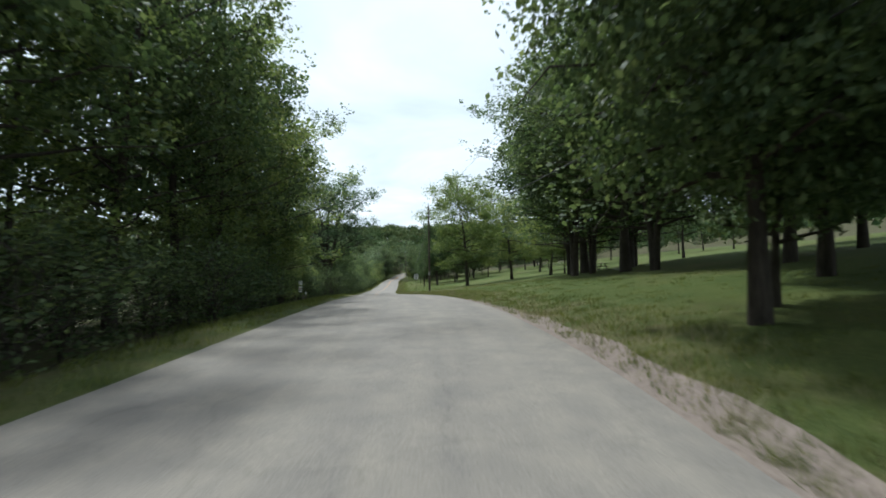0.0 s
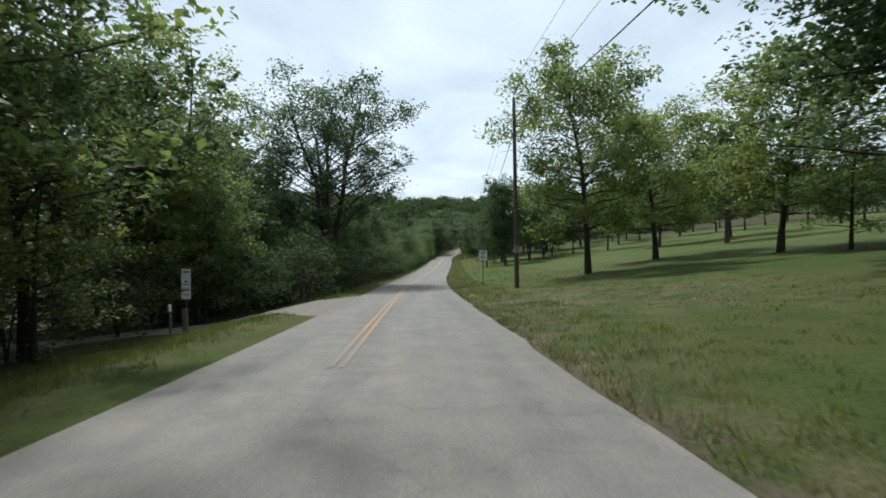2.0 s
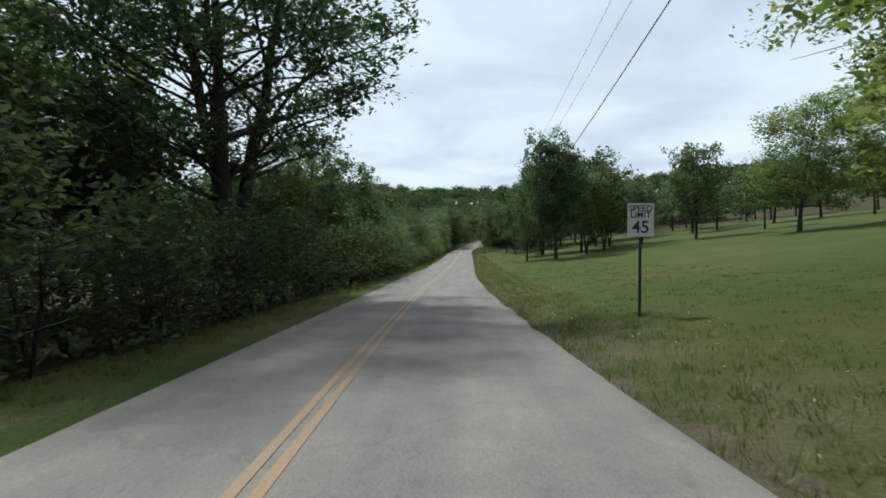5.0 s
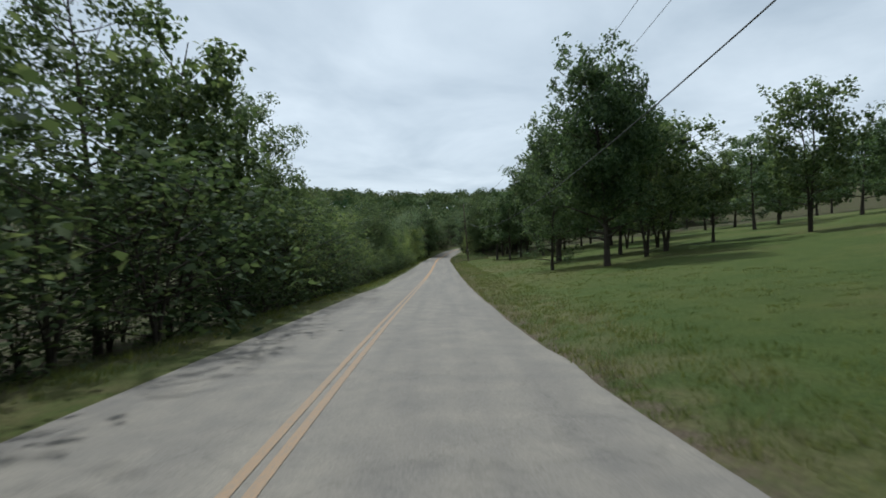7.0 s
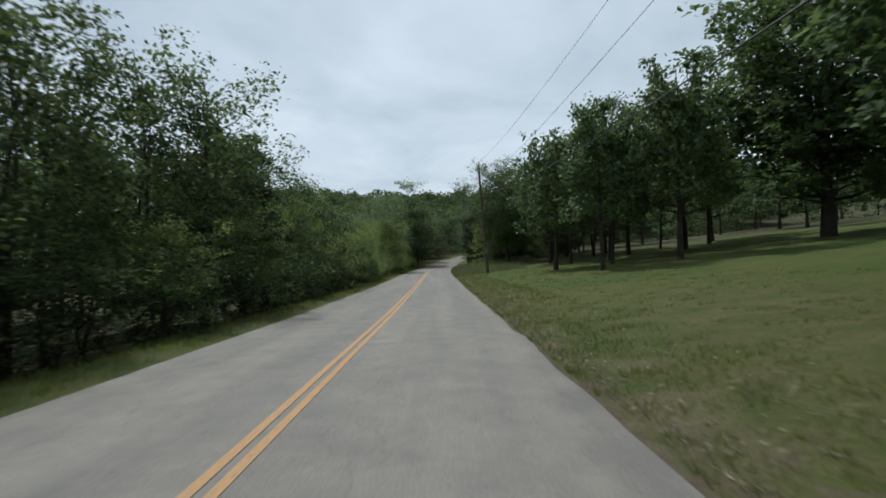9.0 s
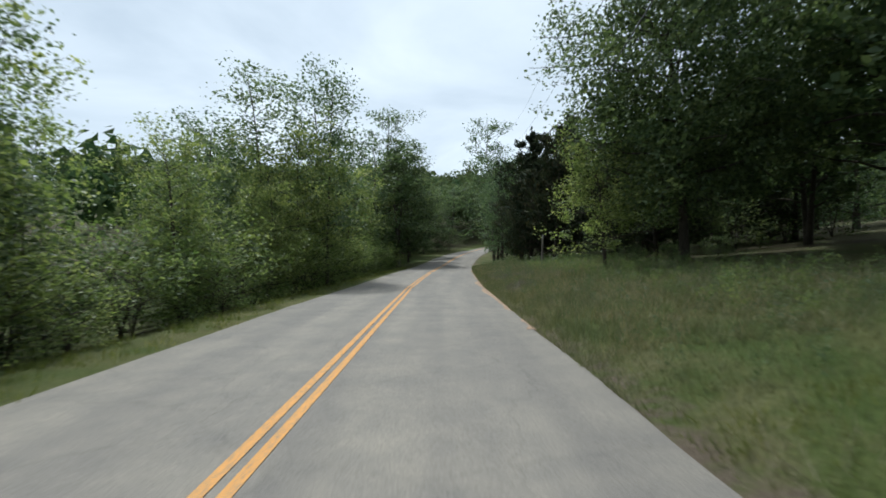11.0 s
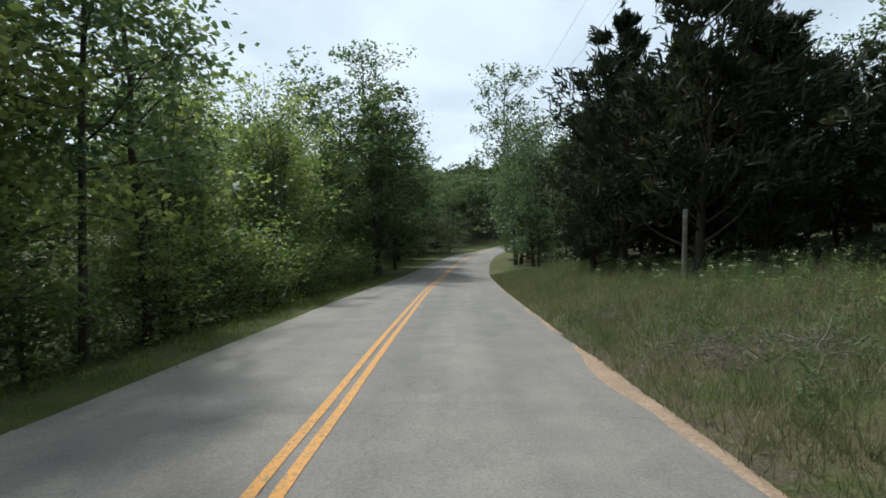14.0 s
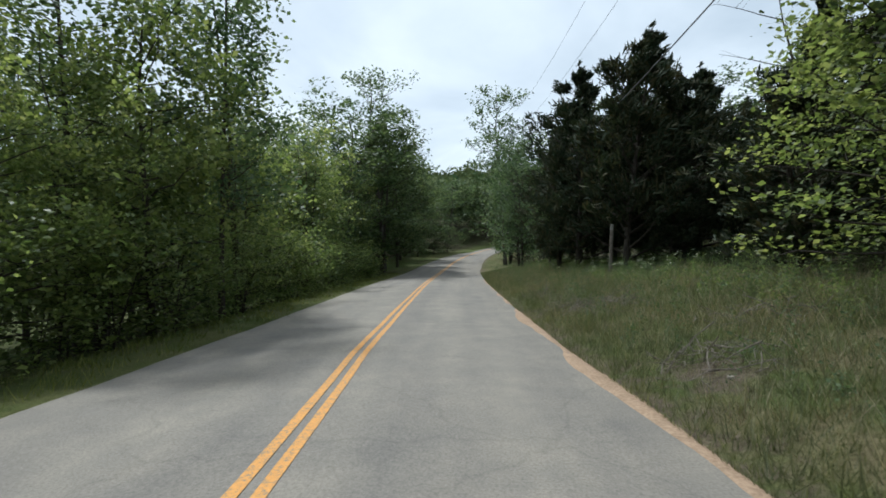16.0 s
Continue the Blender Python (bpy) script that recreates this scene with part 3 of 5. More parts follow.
def leaves(centres, spread, per, size, r, flat=0.7, up=0.5, aspect=0.55, dense=0.42, whole=False, out=0.0, shell=0.0):
    """Pointed leaves strewn round the centres: an array (n, 3, 3), or (n, 4, 3) for whole lozenge leaves. out: how far sprays point away from the stem."""
    c = np.repeat(np.asarray(centres), per, 0)
    n = len(c)
    sp = np.repeat(np.broadcast_to(np.asarray(spread, float), (len(centres),)), per)[:, None]
    d = r.normal(0, 1, (n, 3))
    d *= (r.uniform(0, 1, (n, 1)) ** dense) / np.linalg.norm(d, axis=1)[:, None]
    p = c + d * 2.0 * sp * [1, 1, flat]
    nrm = r.normal(0, 1, (n, 3))
    nrm[:, 2] = np.abs(nrm[:, 2]) + up
    nrm /= np.linalg.norm(nrm, axis=1)[:, None]
    if shell:
        nrm = d * shell / (np.linalg.norm(d, axis=1)[:, None] + 1e-6) + r.normal(0, 0.6, (n, 3))
        nrm /= np.linalg.norm(nrm, axis=1)[:, None]
    a = np.cross(nrm, r.normal(0, 1, (n, 3)))
    a /= np.linalg.norm(a, axis=1)[:, None]
    if out:
        away = c * [1, 1, 0]
        away = away / (np.linalg.norm(away, axis=1)[:, None] + 0.05) + [0, 0, 0.75]
        a = a + away * out
        a /= np.linalg.norm(a, axis=1)[:, None]
        nrm = np.cross(a, r.normal(0, 1, (n, 3)))
        nrm /= np.linalg.norm(nrm, axis=1)[:, None]
    b = np.cross(nrm, a)
    s = size * r.uniform(0.6, 1.35, (n, 1))
    if whole:
        return np.stack([p - a * s * 0.5, p + a * s * 0.08 + b * s * aspect * 0.5 + nrm * s * 0.07, p + a * s * 0.5 - nrm * s * 0.05, p + a * s * 0.08 - b * s * aspect * 0.5 + nrm * s * 0.07], 1)
    return np.stack([p - a * s * 0.55, p + a * s * 0.45 + b * s * aspect * 0.55 + nrm * s * 0.05, p + a * s * 0.4 - b * s * aspect * 0.55], 1)


def grow(seed, height, base, radius, stems=1, trunk_r=0.18, limbs=16, shape="round", lean=0.05, clusters=5, sag=0.0, droop=0.0, twigs=True, sides=(8, 5), rag=(0.75, 1.12), seg=5):
    """A branching frame. Returns wood vertices, wood faces, and the points where foliage sits."""
    r = np.random.default_rng(seed)
    V, F, tips = [], [], []

    def add(path, radii, sides=6):
        v, f = tube(path, radii, sides)
        o = sum(len(q) for q in V)
        V.append(v)
        F.extend([tuple(i + o for i in q) for q in f])

    for s in range(stems):
        a0 = r.uniform(0, 6.28) if stems == 1 else s * 6.28 / stems + r.uniform(-0.4, 0.4)
        out = lean * height if stems == 1 else radius * r.uniform(0.25, 0.5)
        ks = np.linspace(0, 1, 9)
        hs = height * (0.93 if s == 0 else r.uniform(0.78, 0.95))
        bend = np.cumsum(r.normal(0, 0.012 * height, (9, 2)), 0) * ks[:, None]
        st = np.stack([math.cos(a0) * out * ks ** 1.3 + bend[:, 0], math.sin(a0) * out * ks ** 1.3 + bend[:, 1], ks * hs], -1)
        tr = trunk_r * (1 if stems == 1 else 0.72)
        rad = tr * (1 - ks * 0.88) + tr * 0.35 * np.exp(-ks * 22)
        st[0, 2] -= 0.25
        add(st, rad, sides[0])
        for i in range(max(5, limbs // stems)):
            k = base / height + (1 - base / height) * (i + r.uniform(0, 0.9)) / max(5, limbs // stems) * (0.86 if shape in ("round", "oval") else 0.97)
            p0 = np.array([np.interp(k, ks, st[:, j]) for j in range(3)])
            u = (k * height - base) / (height - base)
            prof = {"round": math.sqrt(max(0.05, 1 - (2 * u - 0.85) ** 2 / 1.35)), "oval": (0.55 + 0.75 * u) * (1.25 - u) * 1.15,
                    "spire": (1.0 - u) ** 0.95 * (0.85 + 0.5 * min(1.0, 4 * u)), "vase": 0.45 + 0.65 * u if u < 0.8 else 0.97 - (u - 0.8) * 2.2}[shape]
            length = radius * max(0.05 if shape == "spire" else 0.18, prof) * r.uniform(*rag)
            ang = i * 2.4 + r.uniform(-0.5, 0.5) + a0
            rise = {"vase": 0.6, "spire": 0.3 + 0.75 * u}.get(shape, 0.30 + 0.60 * u) * r.uniform(0.45, 1.1) - droop
            m = seg
            kk = np.linspace(0, 1, m)
            path = p0 + np.stack([np.cos(ang) * kk * length, np.sin(ang) * kk * length, kk * length * rise - sag * kk ** 2 * length], -1)
            path[1:] += r.normal(0, 0.05 * length, (m - 1, 3)) * kk[1:, None]
            r0 = max(0.018, tr * 0.42 * (1 - 0.7 * k))
            add(path, r0 * (1 - kk * 0.82), sides[1])
            for c in range(clusters):
                q = r.uniform(0.35, 1.05) ** 0.7
                pb = np.array([np.interp(min(q, 1), kk, path[:, j]) for j in range(3)])
                sd = r.normal(0, 1, 3)
                sd[2] = abs(sd[2]) * 0.9 + 0.15 - droop * 0.6
                sd = sd / np.linalg.norm(sd) * length * r.uniform(0.2, 0.52) * (1.15 - 0.4 * q)
                if twigs:
                    add(np.stack([pb, pb + sd]), [r0 * 0.36, r0 * 0.1], 3)
                tips.append(pb + sd)
                tips.append(pb + sd * 0.55)
        tips.append(st[-1] + [0, 0, 0.15])
    return np.concatenate(V), F, np.array(tips)


PROTO = {}


def tree_proto(key, name, leaf, bark=None, per=26, spread=0.5, leaf_size=0.27, seed=1, flat=0.72, up=0.8, aspect=0.55, dense=0.5, whole=True, out=0.0, lumps=0, lump_per=60, low=0.0, **kw):
    """A tree kind: a trunk mesh and a crown mesh, of its own height in metres."""
    v, f, tips = grow(seed, **kw)
    r = np.random.default_rng(seed + 50)
    trunk = mesh_from(name + "_trunk", v.tolist(), f, bark or BARK, True)
    tips = tips[r.uniform(0, 1, len(tips)) < (0.88 if whole else 1.0)]
    spr = spread * r.uniform(0.45, 1.25, len(tips))
    if kw.get("shape") == "spire":
        spr = spr * np.clip((kw["height"] - tips[:, 2]) / 3.2, 0.22, 1)
    if whole:
        lv = [leaves(tips, spr, max(5, int(per * 0.68)), leaf_size * 1.25, r, flat, up, aspect, dense, True, out)]
        if lumps:
            # rounded heaps of leaves that fill the crown between the limbs
            h, b0, rad = kw["height"], kw["base"] - low, kw["radius"]
            d = r.normal(0, 1, (lumps, 3))
            d /= np.linalg.norm(d, axis=1)[:, None]
            d[:, 2] = np.where(d[:, 2] < 0, d[:, 2] * 0.85, d[:, 2])
            c = d * r.uniform(0.25, 0.84, (lumps, 1)) ** 0.6 * [rad * 0.88, rad * 0.88, (h - b0) * 0.47] + [0, 0, b0 + (h - b0) * 0.5]
            lv.append(leaves(c, rad * 0.105 * r.uniform(0.65, 1.3, lumps), lump_per, leaf_size * 1.25, r, 0.8, up, aspect, 0.22, True, 0.0, 1.0))
        crown = quads(name + "_crown", np.concatenate(lv), leaf)
    else:
        crown = tris(name + "_crown", leaves(tips, spr, per, leaf_size, r, flat, up, aspect, dense), leaf)
    PROTO[key] = (name, trunk, crown, kw["height"])


def off_road(x, y, gap):
    """Whether a place is farther than gap from the road's middle."""
    mid = RL - norm_r
    return float(np.min(np.hypot(mid[:, 0] - x, mid[:, 1] - y))) > gap


def plant(key, x, y, height, label, category, group="", turn=None, wide=1.0, z=None, lean=0.0):
    name, trunk, crown, h0 = PROTO[key]
    if not off_road(x, y, 4.6 if "shrub" in name or "young" in name else 5.4):
        return None
    s = height / h0
    zz = float(ground_z(x, y)) if z is None else z
    m = pose(x, y, zz - 0.05, lean, 0, rng.uniform(0, 360) if turn is None else turn) @ Matrix.Diagonal((s * wide, s * wide, s, 1))
    ob = empty(name, m)
    part("trunk" if "shrub" not in name else "stem", trunk, ob)
    part("crown" if "shrub" not in name else "foliage", crown, ob)
    return tagged(ob, label, category, group)


O = dict(aspect=0.7, twigs=False, sides=(8, 4))
tree_proto("oak_a", "oak_tree", LEAF_OAK, seed=11, height=14, base=2.6, radius=5.2, trunk_r=0.26, limbs=30, clusters=8, per=14, spread=0.4, leaf_size=0.32, **O, lumps=55, lump_per=52)
tree_proto("oak_b", "oak_tree", LEAF_OAK, seed=12, height=14, base=2.2, radius=4.8, trunk_r=0.24, limbs=30, clusters=8, per=14, spread=0.4, leaf_size=0.32, stems=2, **O, lumps=60, lump_per=52)
tree_proto("oak_c", "oak_tree", LEAF_OAK, seed=13, height=15, base=3.4, radius=4.8, trunk_r=0.24, limbs=30, clusters=8, per=14, spread=0.4, leaf_size=0.32, shape="oval", **O, lumps=55, lump_per=52)
# tall trees of the near woods, with bare lower stems
tree_proto("tall_a", "tall_tree", LEAF_OAK, seed=25, height=18, base=4.0, radius=5.4, trunk_r=0.24, limbs=32, clusters=8, per=30, spread=0.4, leaf_size=0.19, rag=(0.6, 1.25), aspect=0.65, twigs=False, lumps=50, lump_per=110)
tree_proto("tall_b", "tall_tree", LEAF_BRIGHT, seed=26, height=18, base=3.0, radius=4.6, trunk_r=0.2, limbs=32, clusters=7, per=30, spread=0.4, leaf_size=0.18, rag=(0.6, 1.25), aspect=0.6, stems=2, twigs=False, lumps=40, lump_per=100)
# big park oaks, seen from below
tree_proto("dome", "oak_tree", LEAF_OAK, seed=24, height=17, base=2.0, radius=5.9, trunk_r=0.3, limbs=54, clusters=8, per=20, spread=0.4, leaf_size=0.25, rag=(0.75, 1.02), lumps=150, lump_per=120, **O)
tree_proto("bough", "oak_tree", LEAF_OAK, seed=27, height=17, base=2.8, low=3.4, radius=6.0, trunk_r=0.21, limbs=54, clusters=8, per=24, spread=0.42, leaf_size=0.15, sag=0.3, rag=(0.75, 1.1), lumps=200, lump_per=230, **O)
tree_proto("big_a", "oak_tree", LEAF_OAK, seed=14, height=21, base=3.2, radius=7.4, trunk_r=0.36, limbs=40, clusters=10, per=22, spread=0.36, leaf_size=0.19, sag=0.15, rag=(0.7, 1.2), **O, lumps=140, lump_per=170)
tree_proto("big_b", "oak_tree", LEAF_OAK, seed=15, height=21, base=2.8, radius=7.0, trunk_r=0.32, limbs=40, clusters=10, per=22, spread=0.36, leaf_size=0.19, sag=0.15, stems=2, rag=(0.7, 1.2), **O, lumps=140, lump_per=170)
# wood-edge trees, leafy to the ground
tree_proto("edge_a", "edge_tree", LEAF_OAK, seed=16, height=12, base=0.8, radius=3.4, trunk_r=0.16, limbs=30, clusters=7, per=20, spread=0.42, leaf_size=0.155, aspect=0.7, twigs=False, lumps=45, lump_per=60)
tree_proto("edge_b", "edge_tree", LEAF_SHRUB, seed=17, height=12, base=1.2, radius=3.2, trunk_r=0.15, limbs=30, clusters=7, per=20, spread=0.42, leaf_size=0.155, aspect=0.7, stems=2, twigs=False, lumps=40, lump_per=60)
tree_proto("edge_c", "edge_tree", LEAF_SHRUB, seed=18, height=12, base=2.4, radius=3.2, trunk_r=0.14, limbs=28, clusters=6, per=20, spread=0.42, leaf_size=0.155, aspect=0.65, shape="oval", twigs=False, lumps=35, lump_per=60)
tree_proto("light_a", "maple_tree", LEAF_BRIGHT, seed=36, height=8, base=1.0, radius=2.9, trunk_r=0.1, limbs=30, clusters=7, per=22, spread=0.3, leaf_size=0.105, aspect=0.75, sag=0.15, twigs=False, lumps=45, lump_per=80, rag=(0.6, 1.2))
# the same kinds farther off, round the bend
tree_proto("bend_a", "edge_tree", LEAF_OAK, seed=16, height=12, base=0.8, radius=3.7, trunk_r=0.16, limbs=30, clusters=7, per=17, spread=0.42, leaf_size=0.22, aspect=0.65, twigs=False, whole=False)
tree_proto("bend_b", "edge_tree", LEAF_SHRUB, seed=17, height=12, base=1.2, radius=3.4, trunk_r=0.15, limbs=30, clusters=7, per=17, spread=0.42, leaf_size=0.21, aspect=0.6, stems=2, twigs=False, whole=False)
tree_proto("bend_c", "edge_tree", LEAF_GREY, seed=18, height=12, base=0.6, radius=3.6, trunk_r=0.15, limbs=32, clusters=7, per=14, spread=0.46, leaf_size=0.2, aspect=0.6, twigs=False, lumps=40, lump_per=50)
# trees deep in the woods and far up the slope
tree_proto("deep_a", "wood_tree", LEAF_OAK, seed=19, height=14, base=1.8, radius=4.4, trunk_r=0.2, limbs=20, clusters=5, per=13, spread=0.6, leaf_size=0.46, aspect=0.7, twigs=False, sides=(5, 3), whole=False)
tree_proto("deep_b", "wood_tree", LEAF_GREY, seed=20, height=14, base=2.8, radius=4.2, trunk_r=0.2, limbs=20, clusters=5, per=13, spread=0.6, leaf_size=0.46, aspect=0.7, twigs=False, sides=(5, 3), shape="oval", whole=False)
tree_proto("walnut", "walnut_tree", LEAF_BRIGHT, seed=22, height=15, base=2.8, radius=5.2, trunk_r=0.22, limbs=38, clusters=9, per=46, spread=0.56, leaf_size=0.22, aspect=0.5, sag=0.2, rag=(0.7, 1.12), twigs=False, lumps=45, lump_per=80)
tree_proto("vase", "ash_tree", LEAF_GREY, seed=31, height=20, base=5.6, radius=6.0, stems=4, trunk_r=0.42, limbs=68, clusters=8, per=46, spread=0.5, leaf_size=0.19, shape="round", aspect=0.5, droop=-0.25, rag=(0.6, 1.0))
Y = dict(aspect=0.7, twigs=False, sides=(6, 3), rag=(0.5, 1.2))
tree_proto("young_a", "young_tree", LEAF_BRIGHT, seed=41, height=9, base=0.9, radius=2.6, trunk_r=0.06, limbs=26, clusters=5, per=26, spread=0.4, leaf_size=0.115, **Y)
tree_proto("young_b", "young_tree", LEAF_BRIGHT, seed=42, height=9, base=0.9, radius=2.5, trunk_r=0.06, limbs=26, clusters=5, per=26, spread=0.4, leaf_size=0.115, stems=2, **Y)
tree_proto("young_c", "young_tree", LEAF_GREY, seed=43, height=10, base=2.4, radius=2.2, trunk_r=0.075, limbs=24, clusters=5, per=26, spread=0.38, leaf_size=0.115, shape="oval", **Y)
tree_proto("thin", "thin_tree", LEAF_GREY, BARK_PALE, seed=51, height=19, base=10, radius=3.4, trunk_r=0.2, limbs=22, clusters=6, per=14, spread=0.42, leaf_size=0.23, aspect=0.6, rag=(0.5, 1.2))
C = dict(aspect=0.2, up=0.1, flat=0.8, twigs=False, shape="spire", rag=(0.35, 1.35), out=1.0, dense=0.6)
tree_proto("cedar_a", "cedar_tree", LEAF_CEDAR, seed=61, height=11, base=0.7, radius=3.0, trunk_r=0.17, limbs=54, clusters=8, per=18, spread=0.27, leaf_size=0.33, droop=0.0, **C)
tree_proto("cedar_b", "cedar_tree", LEAF_CEDAR, seed=62, height=11, base=0.6, radius=2.7, trunk_r=0.15, limbs=54, clusters=8, per=18, spread=0.27, leaf_size=0.33, droop=-0.3, **C)
S = dict(aspect=0.65, twigs=False, sides=(4, 3), seg=3)
tree_proto("shrub_a", "shrub", LEAF_SHRUB, seed=71, height=3.0, base=0.15, radius=1.6, stems=5, trunk_r=0.035, limbs=20, clusters=4, per=16, spread=0.3, leaf_size=0.095, **S)
tree_proto("shrub_b", "shrub", LEAF_SHRUB, seed=72, height=3.4, base=0.1, radius=1.8, stems=5, trunk_r=0.035, limbs=22, clusters=4, per=16, spread=0.32, leaf_size=0.095, **S)
tree_proto("shrub_c", "shrub", LEAF_SHRUB, seed=73, height=2.6, base=0.1, radius=1.6, stems=4, trunk_r=0.03, limbs=20, clusters=4, per=16, spread=0.3, leaf_size=0.095, **S)
tree_proto("shrub_d", "shrub", LEAF_BRIGHT, seed=74, height=3.0, base=0.1, radius=1.7, stems=5, trunk_r=0.03, limbs=20, clusters=4, per=17, spread=0.32, leaf_size=0.095, **S)

# ---- trees of the park, on the slope right of the road ----
PARK = "shade trees on the mown slope"
OAK = "tall dark-green oak with a dense crown on mown grass"
BIG = "huge old oak with a broad dark crown over mown grass"
for key, x, y, h, wide, label in (
        ("bough", 5.0, 8.2, 16, 0.78, BIG), ("bough", 11.6, 5.0, 15, 1.0, BIG), ("oak_a", 6.2, 9.6, 7, 0.7, OAK), ("bough", 10.4, 13.6, 16, 0.95, BIG), ("bough", 14.0, 20.0, 18, 1.0, BIG), ("big_b", 12.2, 28.5, 19, 1.05, BIG), ("big_a", 12.2, 33.0, 20, 1.0, BIG),
        ("big_a", 14.5, 49.8, 21, 1.1, BIG), ("big_b", 10.8, 40.3, 20, 1.1, BIG), ("big_b", 13.6, 51.8, 20, 1.38, BIG), ("big_b", 12.8, 42.0, 20, 1.0, BIG), ("big_a", 24.6, 57.4, 18, 1.0, BIG),
        ("big_b", 19.4, 49.5, 19, 1.1, BIG), ("big_a", 17.0, 44.5, 19, 1.0, BIG), ("light_a", 15.5, 62.0, 7.0, 1.2, "small light-green tree with low boughs on mown grass"), ("walnut", 14.9, 67.2, 12.8, 1.08, "light-green walnut with a wide airy crown"),
        ("bough", 20.5, 24.0, 15, 1.1, BIG), ("oak_a", 24.0, 38.0, 15, 1.0, OAK), ("oak_c", 26.0, 12.0, 15, 1.0, OAK), ("oak_c", 29.7, 60.2, 12, 0.9, OAK),
        ("walnut", 3.65, 69.7, 16.0, 0.9, "walnut with airy light-green crown and dark bare trunk"),
        ("walnut", 11.5, 80.1, 14.5, 1.15, "walnut with airy light-green crown and slightly leaning trunk"),
        ("walnut", 23.5, 116.3, 14, 1.1, "light-green walnut high on the mown slope"),
        ("oak_a", 25.7, 98.3, 16.5, 0.85, OAK),
        ("dome", -0.8, 123.3, 16.0, 0.78, "broad dense oak standing alone near the road"), ("edge_a", -4.2, 127.2, 9.5, 1.0, OAK),
        ("oak_b", 3.8, 128.8, 11.5, 0.9, OAK), ("oak_b", 6.9, 132.9, 12.5, 1.0, OAK), ("oak_a", 4.7, 139.7, 11.5, 0.9, OAK),
        ("oak_b", 9.7, 143.1, 11.0, 0.95, OAK), ("oak_c", 13.4, 138.1, 9.5, 1.0, OAK),
        ("oak_b", 19.1, 132.4, 13.5, 0.85, "tall twin-trunked oak on the open slope"),
        ("oak_c", 30.2, 137.1, 10, 0.9, OAK), ("walnut", 35.2, 118.4, 16, 1.1, "smaller light-green walnut on the mown slope"),
        ("dome", -1.0, 144.1, 16.8, 0.98, "thick-trunked oak with low dark boughs over grass"), ("dome", 11.4, 169.9, 19.5, 1.25, "spreading oak with low limbs over the grass"),
        ("walnut", 14.2, 167.0, 8, 1.1, "leaning small tree with light-green leaves"),
        ("oak_b", 9.1, 152.4, 11, 0.9, OAK), ("oak_a", 41.2, 156.7, 12, 1.0, OAK), ("oak_c", 51.2, 147.0, 12, 1.0, OAK)):
    plant(key, x, y, h, label, "tree", PARK, wide=wide)
# grove at the lower end of the park
for i, (x, y, h) in enumerate(((-5.2, 166.5, 11.5), (-7.0, 174.3, 11.5), (-3.0, 172.3, 13.5), (0.2, 167.5, 14), (-1.3, 179.1, 13.5), (3.0, 174.3, 14), (5.8, 180.1, 14),
                               (1.8, 184.0, 13.5), (6.4, 188.0, 13), (9.7, 184.0, 13.5), (12.8, 190.0, 13), (-4.3, 182.1, 12.5))):
    plant(("oak_c", "oak_a", "edge_c")[i % 3], x, y, h, "slender oak in a close grove at the grass edge", "tree", "grove below the park", wide=0.85)
# rows of trees closing the park uphill
for i in range(24):
    y = 20 + i * 10
    x = 64 + 12 * math.sin(i * 1.7)
    plant(("deep_a", "deep_b")[i % 2], x + rng.uniform(-4, 4), y, rng.uniform(11, 14), "oak at the upper edge of the park", "tree", "upper park edge", wide=1.2)
for i in range(18):
    y = 156 + i * 6
    plant(("deep_b", "deep_a")[i % 2], 27 + 8 * math.sin(i * 2.3) + i * 0.6, y, rng.uniform(11, 14), "oak at the upper edge of the park", "tree", "upper park edge", wide=1.1)

# ---- woods left of the road ----
WOODS = "roadside woods"
LH = ([-20, 20, 40, 46, 56, 63, 72, 80, 88, 92, 99, 102, 107, 112, 118, 125, 131, 137, 147, 152, 160, 178, 190, 198, 211, 228, 256],
      [17, 18, 19, 17, 11.5, 10, 10.5, 11, 11, 11, 12, 12, 11.5, 10.0, 8.2, 7.2, 7.2, 8.2, 10.2, 11.0, 10.6, 8.8, 8, 8.5, 11.5, 13, 13])
for i, y in enumerate(list(np.arange(-14, 121, 4.1)) + list(np.arange(121.5, 187, 3.1))):
    h = float(np.interp(y, *LH))
    if 48 < y < 86:
        continue
    la_ = -8.8 - (i * 37 % 10) * 0.25 - (1.6 if y < 60 else 0)
    x, yy_, _ = gp(la_, float(y))
    if y < 48:
        k, lab, w = ("tall_a", "tall_b", "tall_a")[i % 3], "tall tree overhanging the road from the woods", 0.95
    elif 91 < y < 121:
        k, lab, w = ("tall_a", "edge_c", "oak_c")[i % 3], "slim tree with bare lower trunk above the thicket", 0.85
    elif y < 122:
        k, lab, w = ("edge_a", "tall_a", "oak_c", "edge_b")[i % 4], "dense dark-green tree at the edge of the woods", 0.95
    else:
        k, lab, w = ("edge_b", "edge_a", "edge_b", "cedar_b", "edge_a", "edge_b", "edge_c")[i % 7], "young tree in the thicket beside the road", 1.0
    plant(k, x, yy_, h * rng.uniform(0.9, 1.06), lab, "tree", WOODS, wide=w)
